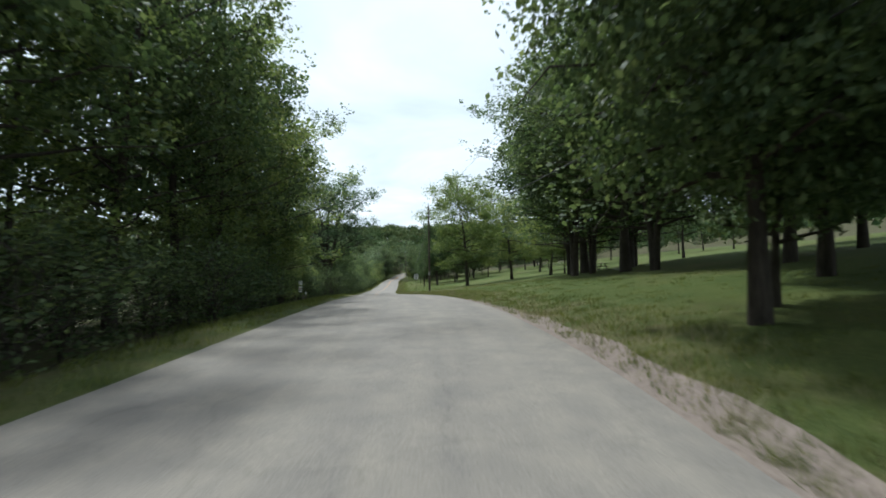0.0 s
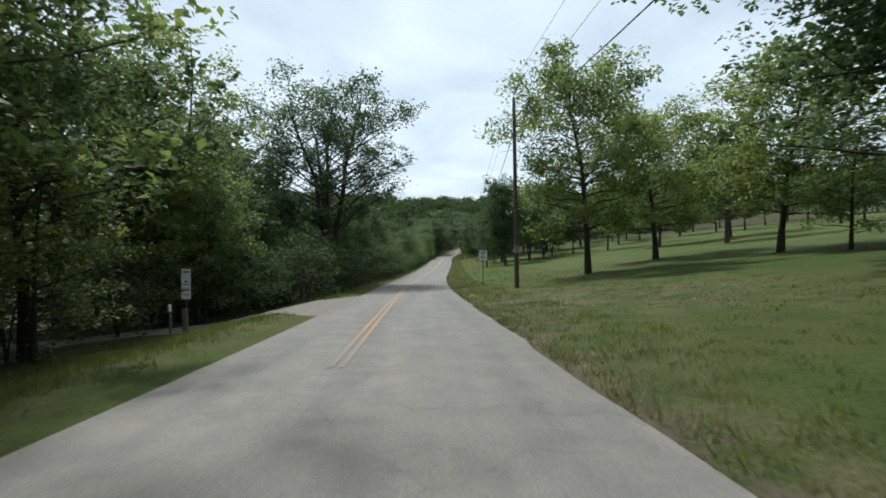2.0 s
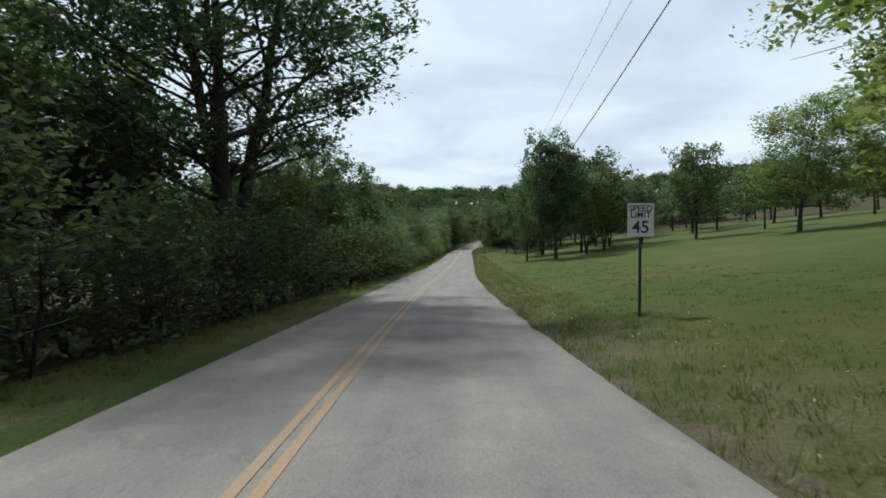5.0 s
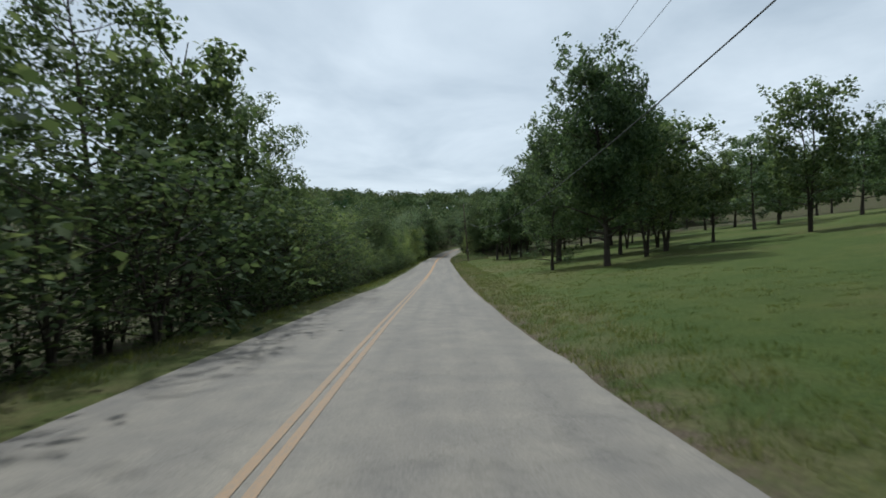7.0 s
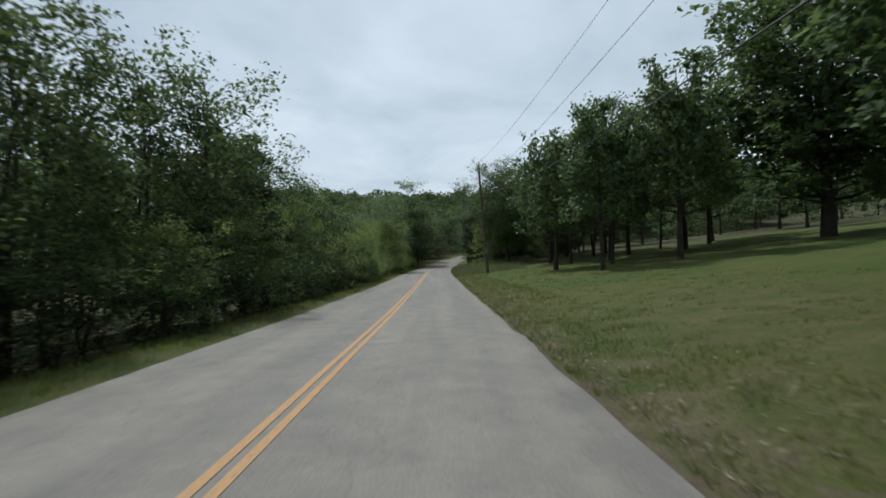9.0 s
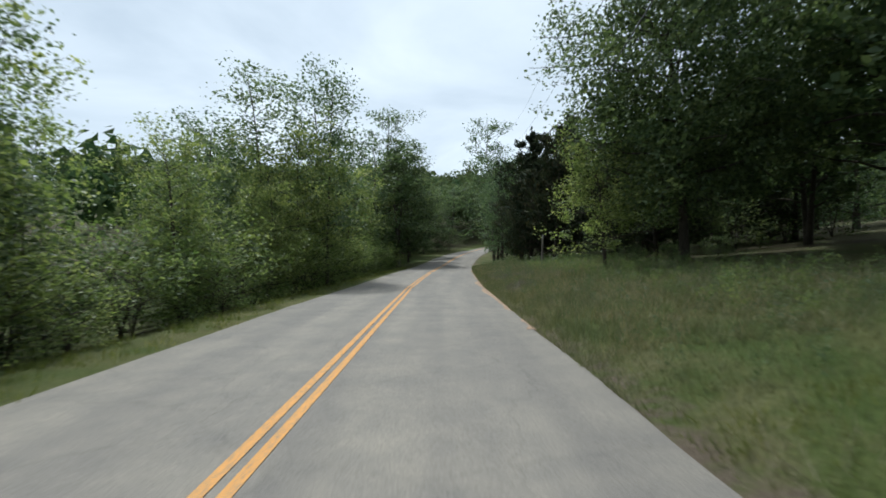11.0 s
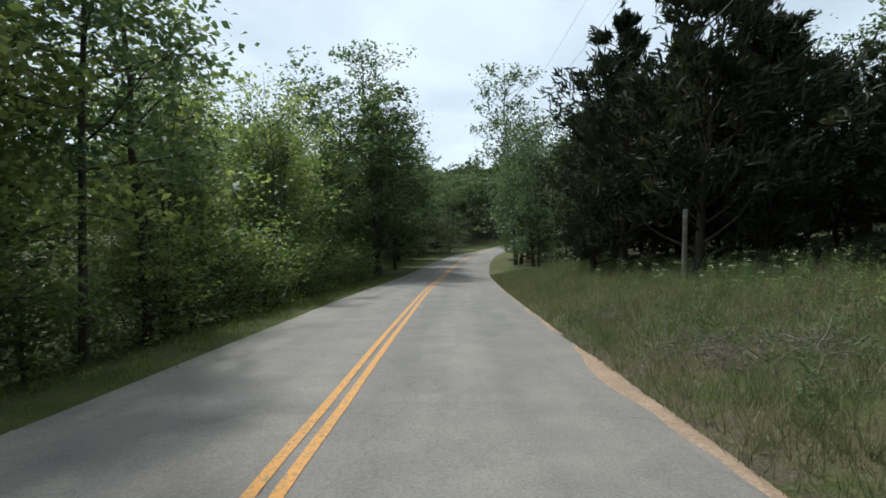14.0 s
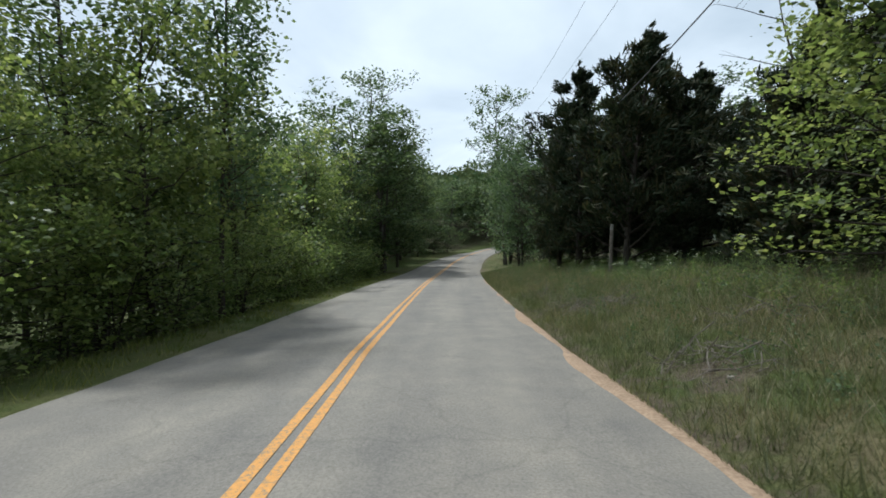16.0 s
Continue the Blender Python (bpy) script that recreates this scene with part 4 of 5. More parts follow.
# second and third rows
for i, y in enumerate(np.arange(-16, 268, 6.2)):
    h = float(np.interp(y, *LH))
    for row, la0 in enumerate((-14.5, -21.5)):
        if (40 < y < 54 and row == 0) or 90 < y < 120 or 182 < y < 228 or (y < 70 and (i + row) % 2):
            continue
        x, yy_, _ = gp(la0 + rng.uniform(-1.5, 1.5), float(y) + rng.uniform(-1.5, 1.5))
        if math.hypot(x + 18.4, yy_ - 80) < 6:
            continue
        plant(("deep_a", "deep_b")[(i + row) % 2], x, yy_, max(8, h * rng.uniform(0.8, 0.95)), "dense dark-green tree deep in the woods", "tree", WOODS, wide=1.0)
plant("tall_b", float(axis_x(41)) - 9.6, 41.0, 18.5, "tall tree overhanging the road from the woods", "tree", WOODS, wide=1.1)
for la_, y, h, k in ((-13.2, 58.5, 11, "tall_b"), (-12.6, 62.0, 9.5, "edge_a"), (-13.6, 65.5, 9.5, "tall_b"), (-12.8, 69.0, 8.5, "edge_b"), (-14.0, 72.5, 8.5, "edge_a"), (-11.0, 85.5, 9.5, "edge_a"), (-10.4, 88.0, 8.8, "edge_b")):
    x, yy_, _ = gp(la_, y)
    plant(k, x, yy_, h, "leafy tree standing back from the thicket", "tree", WOODS, wide=1.05)
plant("tall_b", -19.2, 57.2, 15.5, "tall light-green tree beside the gravel drive", "tree", WOODS, wide=1.05)
for x, y, h, k in ((-22.0, 66.0, 12.5, "tall_a"), (-25.0, 71.0, 14.5, "oak_c"), (-31.0, 77.0, 18.0, "tall_a"), (-36.5, 84.0, 19.0, "oak_a"), (-28.5, 84.0, 15.5, "oak_c"), (-24.5, 57.0, 16.0, "oak_a")):
    plant(k, x, y, h, "tall tree rising behind the thicket", "tree", WOODS, wide=1.15)
for i, y in enumerate(np.arange(58, 182, 2.4)):
    x, yy_, _ = gp(-9.6 - (i * 11 % 7) * 0.3, float(y))
    plant(("shrub_b", "shrub_a")[i % 2], x, yy_, rng.uniform(2.6, 3.8), "leafy shrub deep in the dark thicket", "shrub", "roadside thicket", wide=1.3)
# lighter trees that stand out of the dark thicket
for la_, y, h, w in ((-7.3, 136.2, 3.6, 1.2), (-9.2, 131.5, 7.6, 0.85), (-7.6, 133.0, 4.4, 1.1), (-7.0, 146.0, 3.4, 1.2), (-7.6, 110.5, 4.6, 1.1), (-8.0, 118.0, 5.8, 1.0), (-7.4, 152.5, 4.2, 1.1), (-8.2, 161.0, 6.4, 1.0), (-7.2, 170.0, 4.8, 1.1),
                     (-11.2, 58.2, 7.4, 1.0), (-12.8, 63.6, 7.8, 1.05), (-11.0, 47.0, 7.0, 1.0), (-10.4, 38.5, 7.6, 1.05), (-12.4, 33.0, 7.0, 1.1), (-7.0, 203.5, 8.6, 0.95), (-6.9, 199.0, 5.2, 1.0), (-7.4, 178.5, 5.4, 1.0)):
    x, yy_, _ = gp(la_, y)
    plant("light_a", x, yy_, h, "light-green maple standing out of the dark thicket", "tree", WOODS, wide=w)
# the many-stemmed ash that stands out
plant("vase", -18.4, 80.0, 21.0, "tall many-stemmed ash with an airy grey-green crown", "tree", turn=40, wide=1.25)
# saplings of the grove near the end of the way
for i in range(46):
    y = 184 + i * 1.0 + rng.uniform(-0.4, 0.4)
    x, yy_, _ = gp(-7.4 - (i * 53 % 17) * 0.27, y)
    plant(("young_b", "young_a", "young_b", "young_c")[i % 4], x, yy_, rng.uniform(5.4, 7.6) + float(np.interp(y, [188, 194, 203, 208, 214, 222], [1.0, -0.6, -0.2, 1.8, 3.2, 4.4])), "slender sapling with bright green leaves in the roadside grove", "tree", "sapling grove", wide=rng.uniform(0.8, 1.05))
plant("young_c", -25.4, 205.4, 12.5, "tall slender tree with thin bare lower trunk", "tree", "sapling grove", wide=0.85)
plant("young_c", -26.4, 208.5, 13.0, "tall slender tree with thin bare lower trunk", "tree", "sapling grove", wide=1.1)
plant("young_c", -27.6, 203.0, 12.5, "tall slender tree with thin bare lower trunk", "tree", "sapling grove", wide=1.1)
for la_, y, h in ((-11.8, 203.2, 10.0), (-12.6, 211.0, 11.2), (-13.4, 207.0, 10.8)):
    x, yy_, _ = gp(la_, y)
    plant("young_c", x, yy_, h, "tall slender tree rising from the roadside grove", "tree", "sapling grove", wide=1.15)
# thicket at the road's edge
for i, y in enumerate(np.arange(-12, 232, 2.5)):
    if 26 < y < 61:
        continue
    la_ = -6.7 - (i * 29 % 11) * 0.16
    x, yy_, _ = gp(la_, float(y))
    tall = 1.3 if 62 < y < 121 else 1.0 if 121 < y < 181 else 0.8 if y < 62 else 0.95
    plant(("shrub_a", "shrub_b", "shrub_c")[i % 3] if y < 182 else ("shrub_d", "young_a", "shrub_c")[i % 3], x, yy_, rng.uniform(2.3, 3.5) * tall * (1.15 if 90 < y < 120 else 1), "leafy shrub in the thicket along the road edge", "shrub", "roadside thicket", wide=1.2)
for i, y in enumerate(np.arange(183, 230, 1.45)):
    x, yy_, _ = gp(-6.3 - (i * 5 % 7) * 0.22, float(y))
    plant("shrub_d", x, yy_, rng.uniform(1.5, 2.9), "bright leafy undergrowth beside the road", "shrub", "roadside thicket", wide=1.1)
for i, (la_, y, h) in enumerate(((-10.5, 27, 6), (-12.5, 31, 7), (-11, 35, 6.5), (-13, 39, 7.5), (-11.5, 43.5, 6.5), (-14.5, 46.5, 7), (-10.8, 57.5, 6.0), (-12.5, 61, 7), (-15.5, 58, 8), (-10.2, 22, 6), (-13.5, 18, 7))):
    x, yy_, _ = gp(la_, y)
    plant(("young_b", "young_a")[i % 2], x, yy_, h, "small light-green tree in the understorey", "tree", WOODS, wide=1.35)
for i, y in enumerate(np.arange(183, 232, 2.0)):
    x, yy_, _ = gp(-11.8 - (i * 7 % 5) * 0.9, float(y))
    plant(("shrub_b", "shrub_a")[i % 2], x, yy_, rng.uniform(1.6, 2.6), "leafy shrub in the shade of the saplings", "shrub", "roadside thicket", wide=1.3)
for i, y in enumerate(np.arange(-14, 66, 1.7)):
    x, yy_, _ = gp(-12.0 - (i % 3) * 2.6, float(y))
    plant(("shrub_b", "shrub_a")[i % 2], x, yy_, rng.uniform(3.0, 4.2), "leafy shrub in the shade of the woods", "shrub", "roadside thicket", wide=1.2)

# ---- cedars and woods past the park ----
CEDAR = "dark eastern cedar with dense rusty-green sprays"
for i, (x, y, h) in enumerate(((-13.2, 216.6, 10.7), (-12.0, 213.0, 10.9), (-9.2, 213.8, 9.1), (-9.8, 220.0, 10.6), (-7.0, 217.7, 10.2), (-3.4, 210.5, 9.5), (-5.6, 213.6, 6.5),
                               (-11.3, 228.0, 11.5), (-7.3, 225.0, 11), (0.0, 207.0, 8.5), (-3.3, 219.0, 8.5), (1.8, 215.0, 10), (-8.6, 216.4, 6), (-6.8, 211.0, 5.0), (-4.6, 213.6, 6.5), (-1.6, 212.0, 6), (-10.9, 218.4, 7), (-11.6, 223.4, 9.0), (-2.0, 206.6, 5), (0.8, 210.6, 6), (-5.0, 208.6, 4.4),
                               (-10.6, 212.0, 4.8), (-13.6, 219.8, 7.2), (-9.0, 218.0, 7.0))):
    plant(("cedar_a", "cedar_b")[i % 2], x, y, h, CEDAR, "tree", "cedars past the park", wide=rng.uniform(0.85, 1.2))
for i, (x, y, h) in enumerate(((-2.4, 202.2, 11), (-4.2, 193.5, 12.5), (-1.8, 198.0, 12.5), (0.0, 191.0, 12), (2.7, 196.0, 12), (-5.4, 187.5, 11))):
    plant(("oak_b", "oak_c", "oak_a")[i % 3], x, y, h, "broad oak with low boughs over rough grass", "tree", "cedars past the park", wide=0.95)
plant("cedar_a", -10.3, 204.7, 5.8, CEDAR, "tree", "cedars past the park", wide=1.15)
# added bright-leaved tree standing in for the oak's own sunlit lower boughs
plant("light_a", -12.1, 199.1, 5.6, "light-green stand-in tree for the sunlit low boughs of the dark oak", "tree", "cedars past the park", wide=1.12)
plant("cedar_b", -7.2, 207.4, 8.2, CEDAR, "tree", "cedars past the park", wide=1.1)
plant("bough", -9.2, 198.7, 14.5, "dark oak with low light-edged boughs over the weedy bank", "tree", "cedars past the park", wide=0.98)
plant("thin", -26.6, 237.2, 20, "tall thin tree with a sparse feathery crown", "tree")
plant("thin", -15.1, 242.9, 19.5, "tall thin tree with a sparse feathery crown", "tree", wide=0.9)
for i, (x, y, h, w) in enumerate(((-28.6, 232.0, 15.0, 1.3), (-26.3, 243.0, 16.0, 0.85), (-29.8, 252.0, 15, 1.3), (-28.0, 256.0, 14, 1.1),  (-11.3, 242.0, 13, 1.2), (-10.3, 249.0, 13, 1.3),
                                  (-30.8, 240.0, 15, 1.4), (-26.5, 235.5, 15, 1.05), (-26.2, 268.0, 12, 1.2), (-19.8, 278.0, 11.5, 1.4), (-28.8, 272.0, 13, 1.4), (-12.8, 282.0, 12, 1.4), (-33.8, 262.0, 14, 1.4), (-3.8, 256.0, 13, 1.4), (3.2, 250.0, 13, 1.4),
                                  (-22.8, 286.0, 12.5, 1.4), (-15.8, 290.0, 12.5, 1.4), (-5.8, 288.0, 13, 1.4), (-30.8, 284.0, 13, 1.4))):
    plant(("bend_a", "bend_b", "bend_a")[i % 3], x, y, h, "dense dark-green tree round the bend of the road", "tree", "woods at the bend", wide=w)

for x, y, h, w in ((-14.3, 236.0, 12.5, 0.8), (-14.6, 230.5, 9.0, 0.75), (-14.6, 243.5, 14.5, 0.85), (-13.8, 252.0, 11.0, 0.9), (-11.6, 259.5, 9.5, 1.0), (-13.4, 224.6, 6.5, 0.8)):
    plant("bend_c", x, y, h, "leafy light-green tree leaning over the bend of the road", "tree", "woods at the bend", wide=w)
for i, (x, y) in enumerate(((-8.8, 232.0), (-3.8, 228.0), (1.2, 224.0), (5.2, 220.0), (8.2, 214.0), (-5.8, 237.0), (0.2, 234.0), (6.2, 228.0), (10.2, 221.0), (12.2, 211.0), (-12.8, 254.0), (-7.8, 258.0))):
    plant(("bend_a", "bend_b")[i % 2], x, y, rng.uniform(11, 13), "dense dark-green tree behind the cedars", "tree", "woods at the bend", wide=1.2)
for i in range(22):
    x, y = -34 + i * 1.9, 267 + 5 * math.sin(i * 1.3) + max(0, i - 9) * 1.2
    plant(("shrub_a", "shrub_b", "shrub_c")[i % 3], x, y, rng.uniform(3.0, 4.6), "leafy shrub at the foot of the wooded hill", "shrub", "shrubs at the bend", wide=1.3)

for i in range(26):
    x, yy_, _ = gp(8.2 + (i * 7 % 5) * 1.1, 199.5 + i * 1.15)
    plant(("shrub_a", "shrub_b")[i % 2], x, yy_, rng.uniform(0.55, 0.95), "dark undergrowth beneath the cedars", "shrub", "undergrowth", wide=1.5)

for i in range(24):
    x, yy_, _ = gp(14.5 + (i * 7 % 5) * 1.6, 204.0 + i * 1.3)
    plant(("shrub_a", "shrub_b")[i % 2], x, yy_, rng.uniform(2.0, 3.2), "dark shrub in the shade behind the cedars", "shrub", "undergrowth", wide=1.4)

# ---- wooded hills, far off ----
def far_wood(name, xs, ys, count, seed, hmin, hmax, lsize, per):
    """Rounded crowns of a distant forest, each a heap of leafy lumps."""
    r = np.random.default_rng(seed)
    out = []
    for _ in range(count):
        x, y = r.uniform(*xs), r.uniform(*ys)
        h = r.uniform(hmin, hmax)
        z = float(ground_z(x, y))
        wid = h * r.uniform(0.34, 0.5)
        lump = r.normal(0, 1, (9, 3))
        lump[:, 2] = np.abs(lump[:, 2]) * 0.9 - 0.25
        lump /= np.linalg.norm(lump, axis=1)[:, None]
        lump = np.concatenate([lump * [wid * 0.62, wid * 0.62, h * 0.36], [[0, 0, 0]]])
        k = r.integers(0, 10, per * 10)
        d = r.normal(0, 1, (per * 10, 3))
        d[:, 2] = np.abs(d[:, 2]) - 0.35
        d /= np.linalg.norm(d, axis=1)[:, None]
        p = np.array([x, y, z + h * 0.56]) + lump[k] + d * [wid * 0.5, wid * 0.5, h * 0.25] * r.uniform(0.8, 1.06, (per * 10, 1))
        nrm = d + r.normal(0, 0.33, d.shape)
        nrm /= np.linalg.norm(nrm, axis=1)[:, None]
        a = np.cross(nrm, r.normal(0, 1, d.shape))
        a /= np.linalg.norm(a, axis=1)[:, None]
        b = np.cross(nrm, a)
        sz = lsize * r.uniform(0.6, 1.3, (per * 10, 1))
        out.append(np.stack([p - a * sz * 0.6, p + a * sz * 0.45 + b * sz * 0.5, p + a * sz * 0.45 - b * sz * 0.5], 1))
    return tagged(new(name, tris(name, np.concatenate(out), LEAF_FAR)), "distant deciduous forest covering the hillside", "forest", kind="stuff")


far_wood("hill_forest", (-110, 90), (292, 350), 300, 5, 8, 12, 0.95, 34)
far_wood("ridge_forest", (-200, 170), (350, 475), 480, 6, 9, 14, 1.25, 24)
far_wood("side_forest", (-150, -47), (-30, 280), 210, 8, 11, 15, 1.0, 20)
far_wood("side_forest", (72, 170), (0, 280), 130, 9, 12, 15, 1.4, 13)
far_wood("back_forest", (-120, 120), (-120, -25), 110, 10, 12, 16, 1.7, 10)

# ---- picnic table ----
def picnic_table(x, y, yaw):
    ob = empty("picnic_table", pose(x, y, float(ground_z(x, y)), 0, 0, yaw))
    for j in range(5):
        part("top_plank", bm_mesh("top_plank", box(0, (j - 2) * 0.15, 0.75, 1.8, 0.14, 0.04, 0.006), POST_WOOD), ob)
    for s in (-1, 1):
        for j in range(2):
            part("bench_plank", bm_mesh("bench_plank", box(0, s * (0.62 + j * 0.15), 0.44, 1.8, 0.14, 0.04, 0.006), POST_WOOD), ob)
        bm = box(s * 0.65, 0, 0.42, 0.05, 1.5, 0.09, 0.005)
        part("cross_beam", bm_mesh("cross_beam", bm, POST_WOOD), ob)
        for d in (-1, 1):
            leg = part("leg", bm_mesh("leg", box(0, 0, 0, 0.05, 0.09, 0.95, 0.005), POST_WOOD), ob)
            leg.matrix_basis = pose(s * 0.6, d * 0.42, 0.35, d * 28, 0, 0)
    return tagged(ob, "weathered wooden picnic table on the mown slope", "picnic table")


# ---- poles and wires ----
def pole(x, y, h, lean_x=0.0, r0=0.14, label=""):
    z = float(ground_z(x, y))
    ob = empty("utility_pole", pose(x, y, z))
    ks = np.linspace(0, 1, 9)
    v, f = tube(np.stack([lean_x * ks, 0 * ks, -0.3 + (h + 0.3) * ks], -1), r0 * (1 - 0.35 * ks), 14)
    f.append(tuple(8 * 14 + i for i in range(14)))
    part("shaft", mesh_from("shaft", v.tolist(), f, POLE_WOOD, True), ob)
    # pin insulator and neutral bracket
    v, f = tube([(lean_x, 0, h), (lean_x, 0, h + 0.18), (lean_x, 0, h + 0.2), (lean_x, 0, h + 0.36)], [0.03, 0.03, 0.075, 0.05], 10)
    f.append(tuple(3 * 10 + i for i in range(10)))
    part("insulator", mesh_from("insulator", v.tolist(), f, CERAMIC, True), ob, "grey porcelain insulator")
    v, f = tube([(lean_x * 0.85 - 0.05, -0.14, h - 1.3), (lean_x * 0.85 - 0.24, -0.14, h - 1.3)], [0.03, 0.05], 8)
    f += [tuple(range(8))[::-1], tuple(8 + i for i in range(8))]
    part("bracket", mesh_from("bracket", v.tolist(), f, GALV, True), ob, "galvanised bracket")
    v, f = tube([(lean_x * 0.2, 0, 2.05), (lean_x * 0.2, 0, 2.5)], [r0 * 0.985 + 0.004, r0 * 0.97 + 0.004], 14)
    part("tag_band", mesh_from("tag_band", v.tolist(), f, POST_WOOD, True), ob, "pale scuffed band")
    return tagged(ob, label or "weathered brown wooden utility pole in the grass", "utility pole", "utility poles")


pole(-1.58, 63.4, 11.0)
pole(-12.3, 183.5, 11.0, -0.7)
pole(9.9, -38, 11.0)
pole(-12.5, 258, 11.5)


def wire(a, b, rad, sag, label):
    ks = np.linspace(0, 1, 33)
    p = np.array(a)[None] * (1 - ks[:, None]) + np.array(b)[None] * ks[:, None]
    p[:, 2] -= sag * 4 * ks * (1 - ks)
    v, f = tube(p, np.full(33, rad), 5)
    tagged(new("overhead_wire", mesh_from("overhead_wire", v.tolist(), f, WIRE, True)), label, "wire", "overhead wires")


# each line's height at the four poles, its sag in the three spans, and its offset from the pole
SPANS = [(9.9, -38), (-1.58, 63.4), (-12.8, 183.5), (-12.5, 258)]
for dx, rad, zs, sags, label in ((-0.1, 0.008, (11.8, 9.45, 5.2, 14.0), (2.8, 4.2, 1.9), "thin power line strung between utility poles"),
                                 (-0.22, 0.008, (10.1, 7.8, 2.8, 11.6), (2.8, 3.5, 1.9), "thin power line strung between utility poles"),
                                 (0.15, 0.02, (7.9, 7.2, 2.0, 4.7), (3.0, 5.0, 2.3), "thick black telephone cable between utility poles")):
    for s in range(3):
        wire((SPANS[s][0] + dx, SPANS[s][1], zs[s]), (SPANS[s + 1][0] + dx, SPANS[s + 1][1], zs[s + 1]), rad, sags[s], label)


# ---- signs and posts ----
def box(cx_, cy_, cz_, sx, sy, sz, bev=0.0):
    bm = bmesh.new()
    bmesh.ops.create_cube(bm, size=1.0)
    bmesh.ops.scale(bm, vec=(sx, sy, sz), verts=bm.verts)
    bmesh.ops.translate(bm, vec=(cx_, cy_, cz_), verts=bm.verts)
    if bev:
        bmesh.ops.bevel(bm, geom=list(bm.edges), offset=bev, segments=2, affect="EDGES")
    return bm


def bm_mesh(name, bm, mat):
    me = bpy.data.meshes.new(name)
    bm.to_mesh(me)
    bm.free()
    me.materials.append(mat)
    return me


def lettering(text, size, x, y, z, parent):
    cu = bpy.data.curves.new("lettering", "FONT")
    cu.body, cu.size, cu.align_x, cu.align_y, cu.extrude, cu.offset = text, size, "CENTER", "CENTER", 0.001, size * 0.015
    cu.materials.append(SIGN_BLACK)
    ob = part("lettering", cu, parent)
    ob.matrix_basis = pose(x, y, z, 90, 0, 0)
    return ob


def speed_sign(x, y, yaw):
    z = float(ground_z(x, y))
    ob = empty("speed_limit_sign", pose(x, y, z, 0, 0.8, yaw))
    # U-channel post
    bm = box(0, 0.02, 1.2, 0.055, 0.006, 2.9)
    for s in (-1, 1):
        b2 = box(s * 0.0275, 0.0, 1.2, 0.006, 0.04, 2.9)
        me = bpy.data.meshes.new("tmp")
        b2.to_mesh(me)
        b2.free()
        bm.from_mesh(me)
        bpy.data.meshes.remove(me)
    part("post", bm_mesh("post", bm, STEEL), ob, "dark steel channel post")
    pan = part("panel", bm_mesh("panel", box(0, -0.03, 2.28, 0.61, 0.004, 0.78, 0.001), SIGN_WHITE), ob, "white reflective sign face")
    for nm, sx, sz, cxx, czz in (("border", 0.6, 0.0, 0, 2.645), ("border", 0.6, 0.0, 0, 1.915), ("border", 0.0, 0.7, 0.28, 2.28), ("border", 0.0, 0.7, -0.28, 2.28)):
        part(nm, bm_mesh(nm, box(cxx, -0.034, czz, sx, 0.003, sz), SIGN_BLACK), pan)
    lettering("SPEED", 0.2, 0.0, -0.0345, 2.545, pan)
    lettering("LIMIT", 0.2, 0.0, -0.0345, 2.395, pan)
    lettering("45", 0.4, 0.0, -0.0345, 2.10, pan)
    for zz in (2.5, 2.05):
        v, f = tube([(0, -0.032, zz), (0, -0.042, zz)], [0.012, 0.010], 8)
        f.append(tuple(8 + i for i in range(8)))
        part("bolt", mesh_from("bolt", v.tolist(), f, GALV), ob)
    return tagged(ob, "white speed limit sign on a thin steel post in grass", "road sign")


speed_sign(-3.75, 72.5, 4)
picnic_table(16.4, 51.5, 25)


def notice_sign(x, y, yaw):
    """A tall narrow white notice whose print cannot be read."""
    z = float(ground_z(x, y))
    ob = empty("notice_sign", pose(x, y, z, 0, 2.0, yaw))
    part("post", bm_mesh("post", box(0, 0.04, 1.15, 0.07, 0.05, 2.7, 0.006), STEEL), ob, "dark post")
    pan = part("panel", bm_mesh("panel", box(0, 0, 1.95, 0.36, 0.012, 1.22, 0.003), SIGN_WHITE), ob, "narrow white notice panel")
    for zz, w, hh, mt in ((2.44, 0.26, 0.05, SIGN_BLACK), (2.05, 0.10, 0.07, SIGN_BLACK), (1.93, 0.24, 0.03, SIGN_BLACK), (1.72, 0.27, 0.10, SIGN_RED), (1.52, 0.25, 0.025, SIGN_BLACK)):
        part("print_bar", bm_mesh("print_bar", box(0, -0.008, zz, w, 0.003, hh), mt), pan)
    return tagged(ob, "tall narrow white notice sign on a dark post by the drive", "sign")


notice_sign(-15.35, 53.2, 12)


def wood_post(x, y, h, r0, label, cap=False, tilt=0.0):
    z = float(ground_z(x, y))
    ob = empty("wooden_post", pose(x, y, z, 0, tilt, 0))
    v, f = tube([(0, 0, -0.2), (0.01, 0, h * 0.4), (0, 0.01, h * 0.8), (0.0, 0, h - 0.02), (0, 0, h)], [r0 * 1.1, r0, r0 * 0.97, r0 * 0.95, r0 * 0.8], 10)
    f.append(tuple(4 * 10 + i for i in range(10)))
    part("shaft", mesh_from("shaft", v.tolist(), f, DEADWOOD, True), ob)
    if cap:
        v, f = tube([(0, 0, h - 0.24), (0, 0, h - 0.02), (0, 0, h + 0.004)], [r0 * 1.02, r0 * 1.01, r0 * 0.8], 10)
        f.append(tuple(20 + i for i in range(10)))
        part("pale_top", mesh_from("pale_top", v.tolist(), f, POST_WOOD if cap == 3 else SIGN_WHITE, True), ob, "pale weathered top")
    return tagged(ob, label, "post")


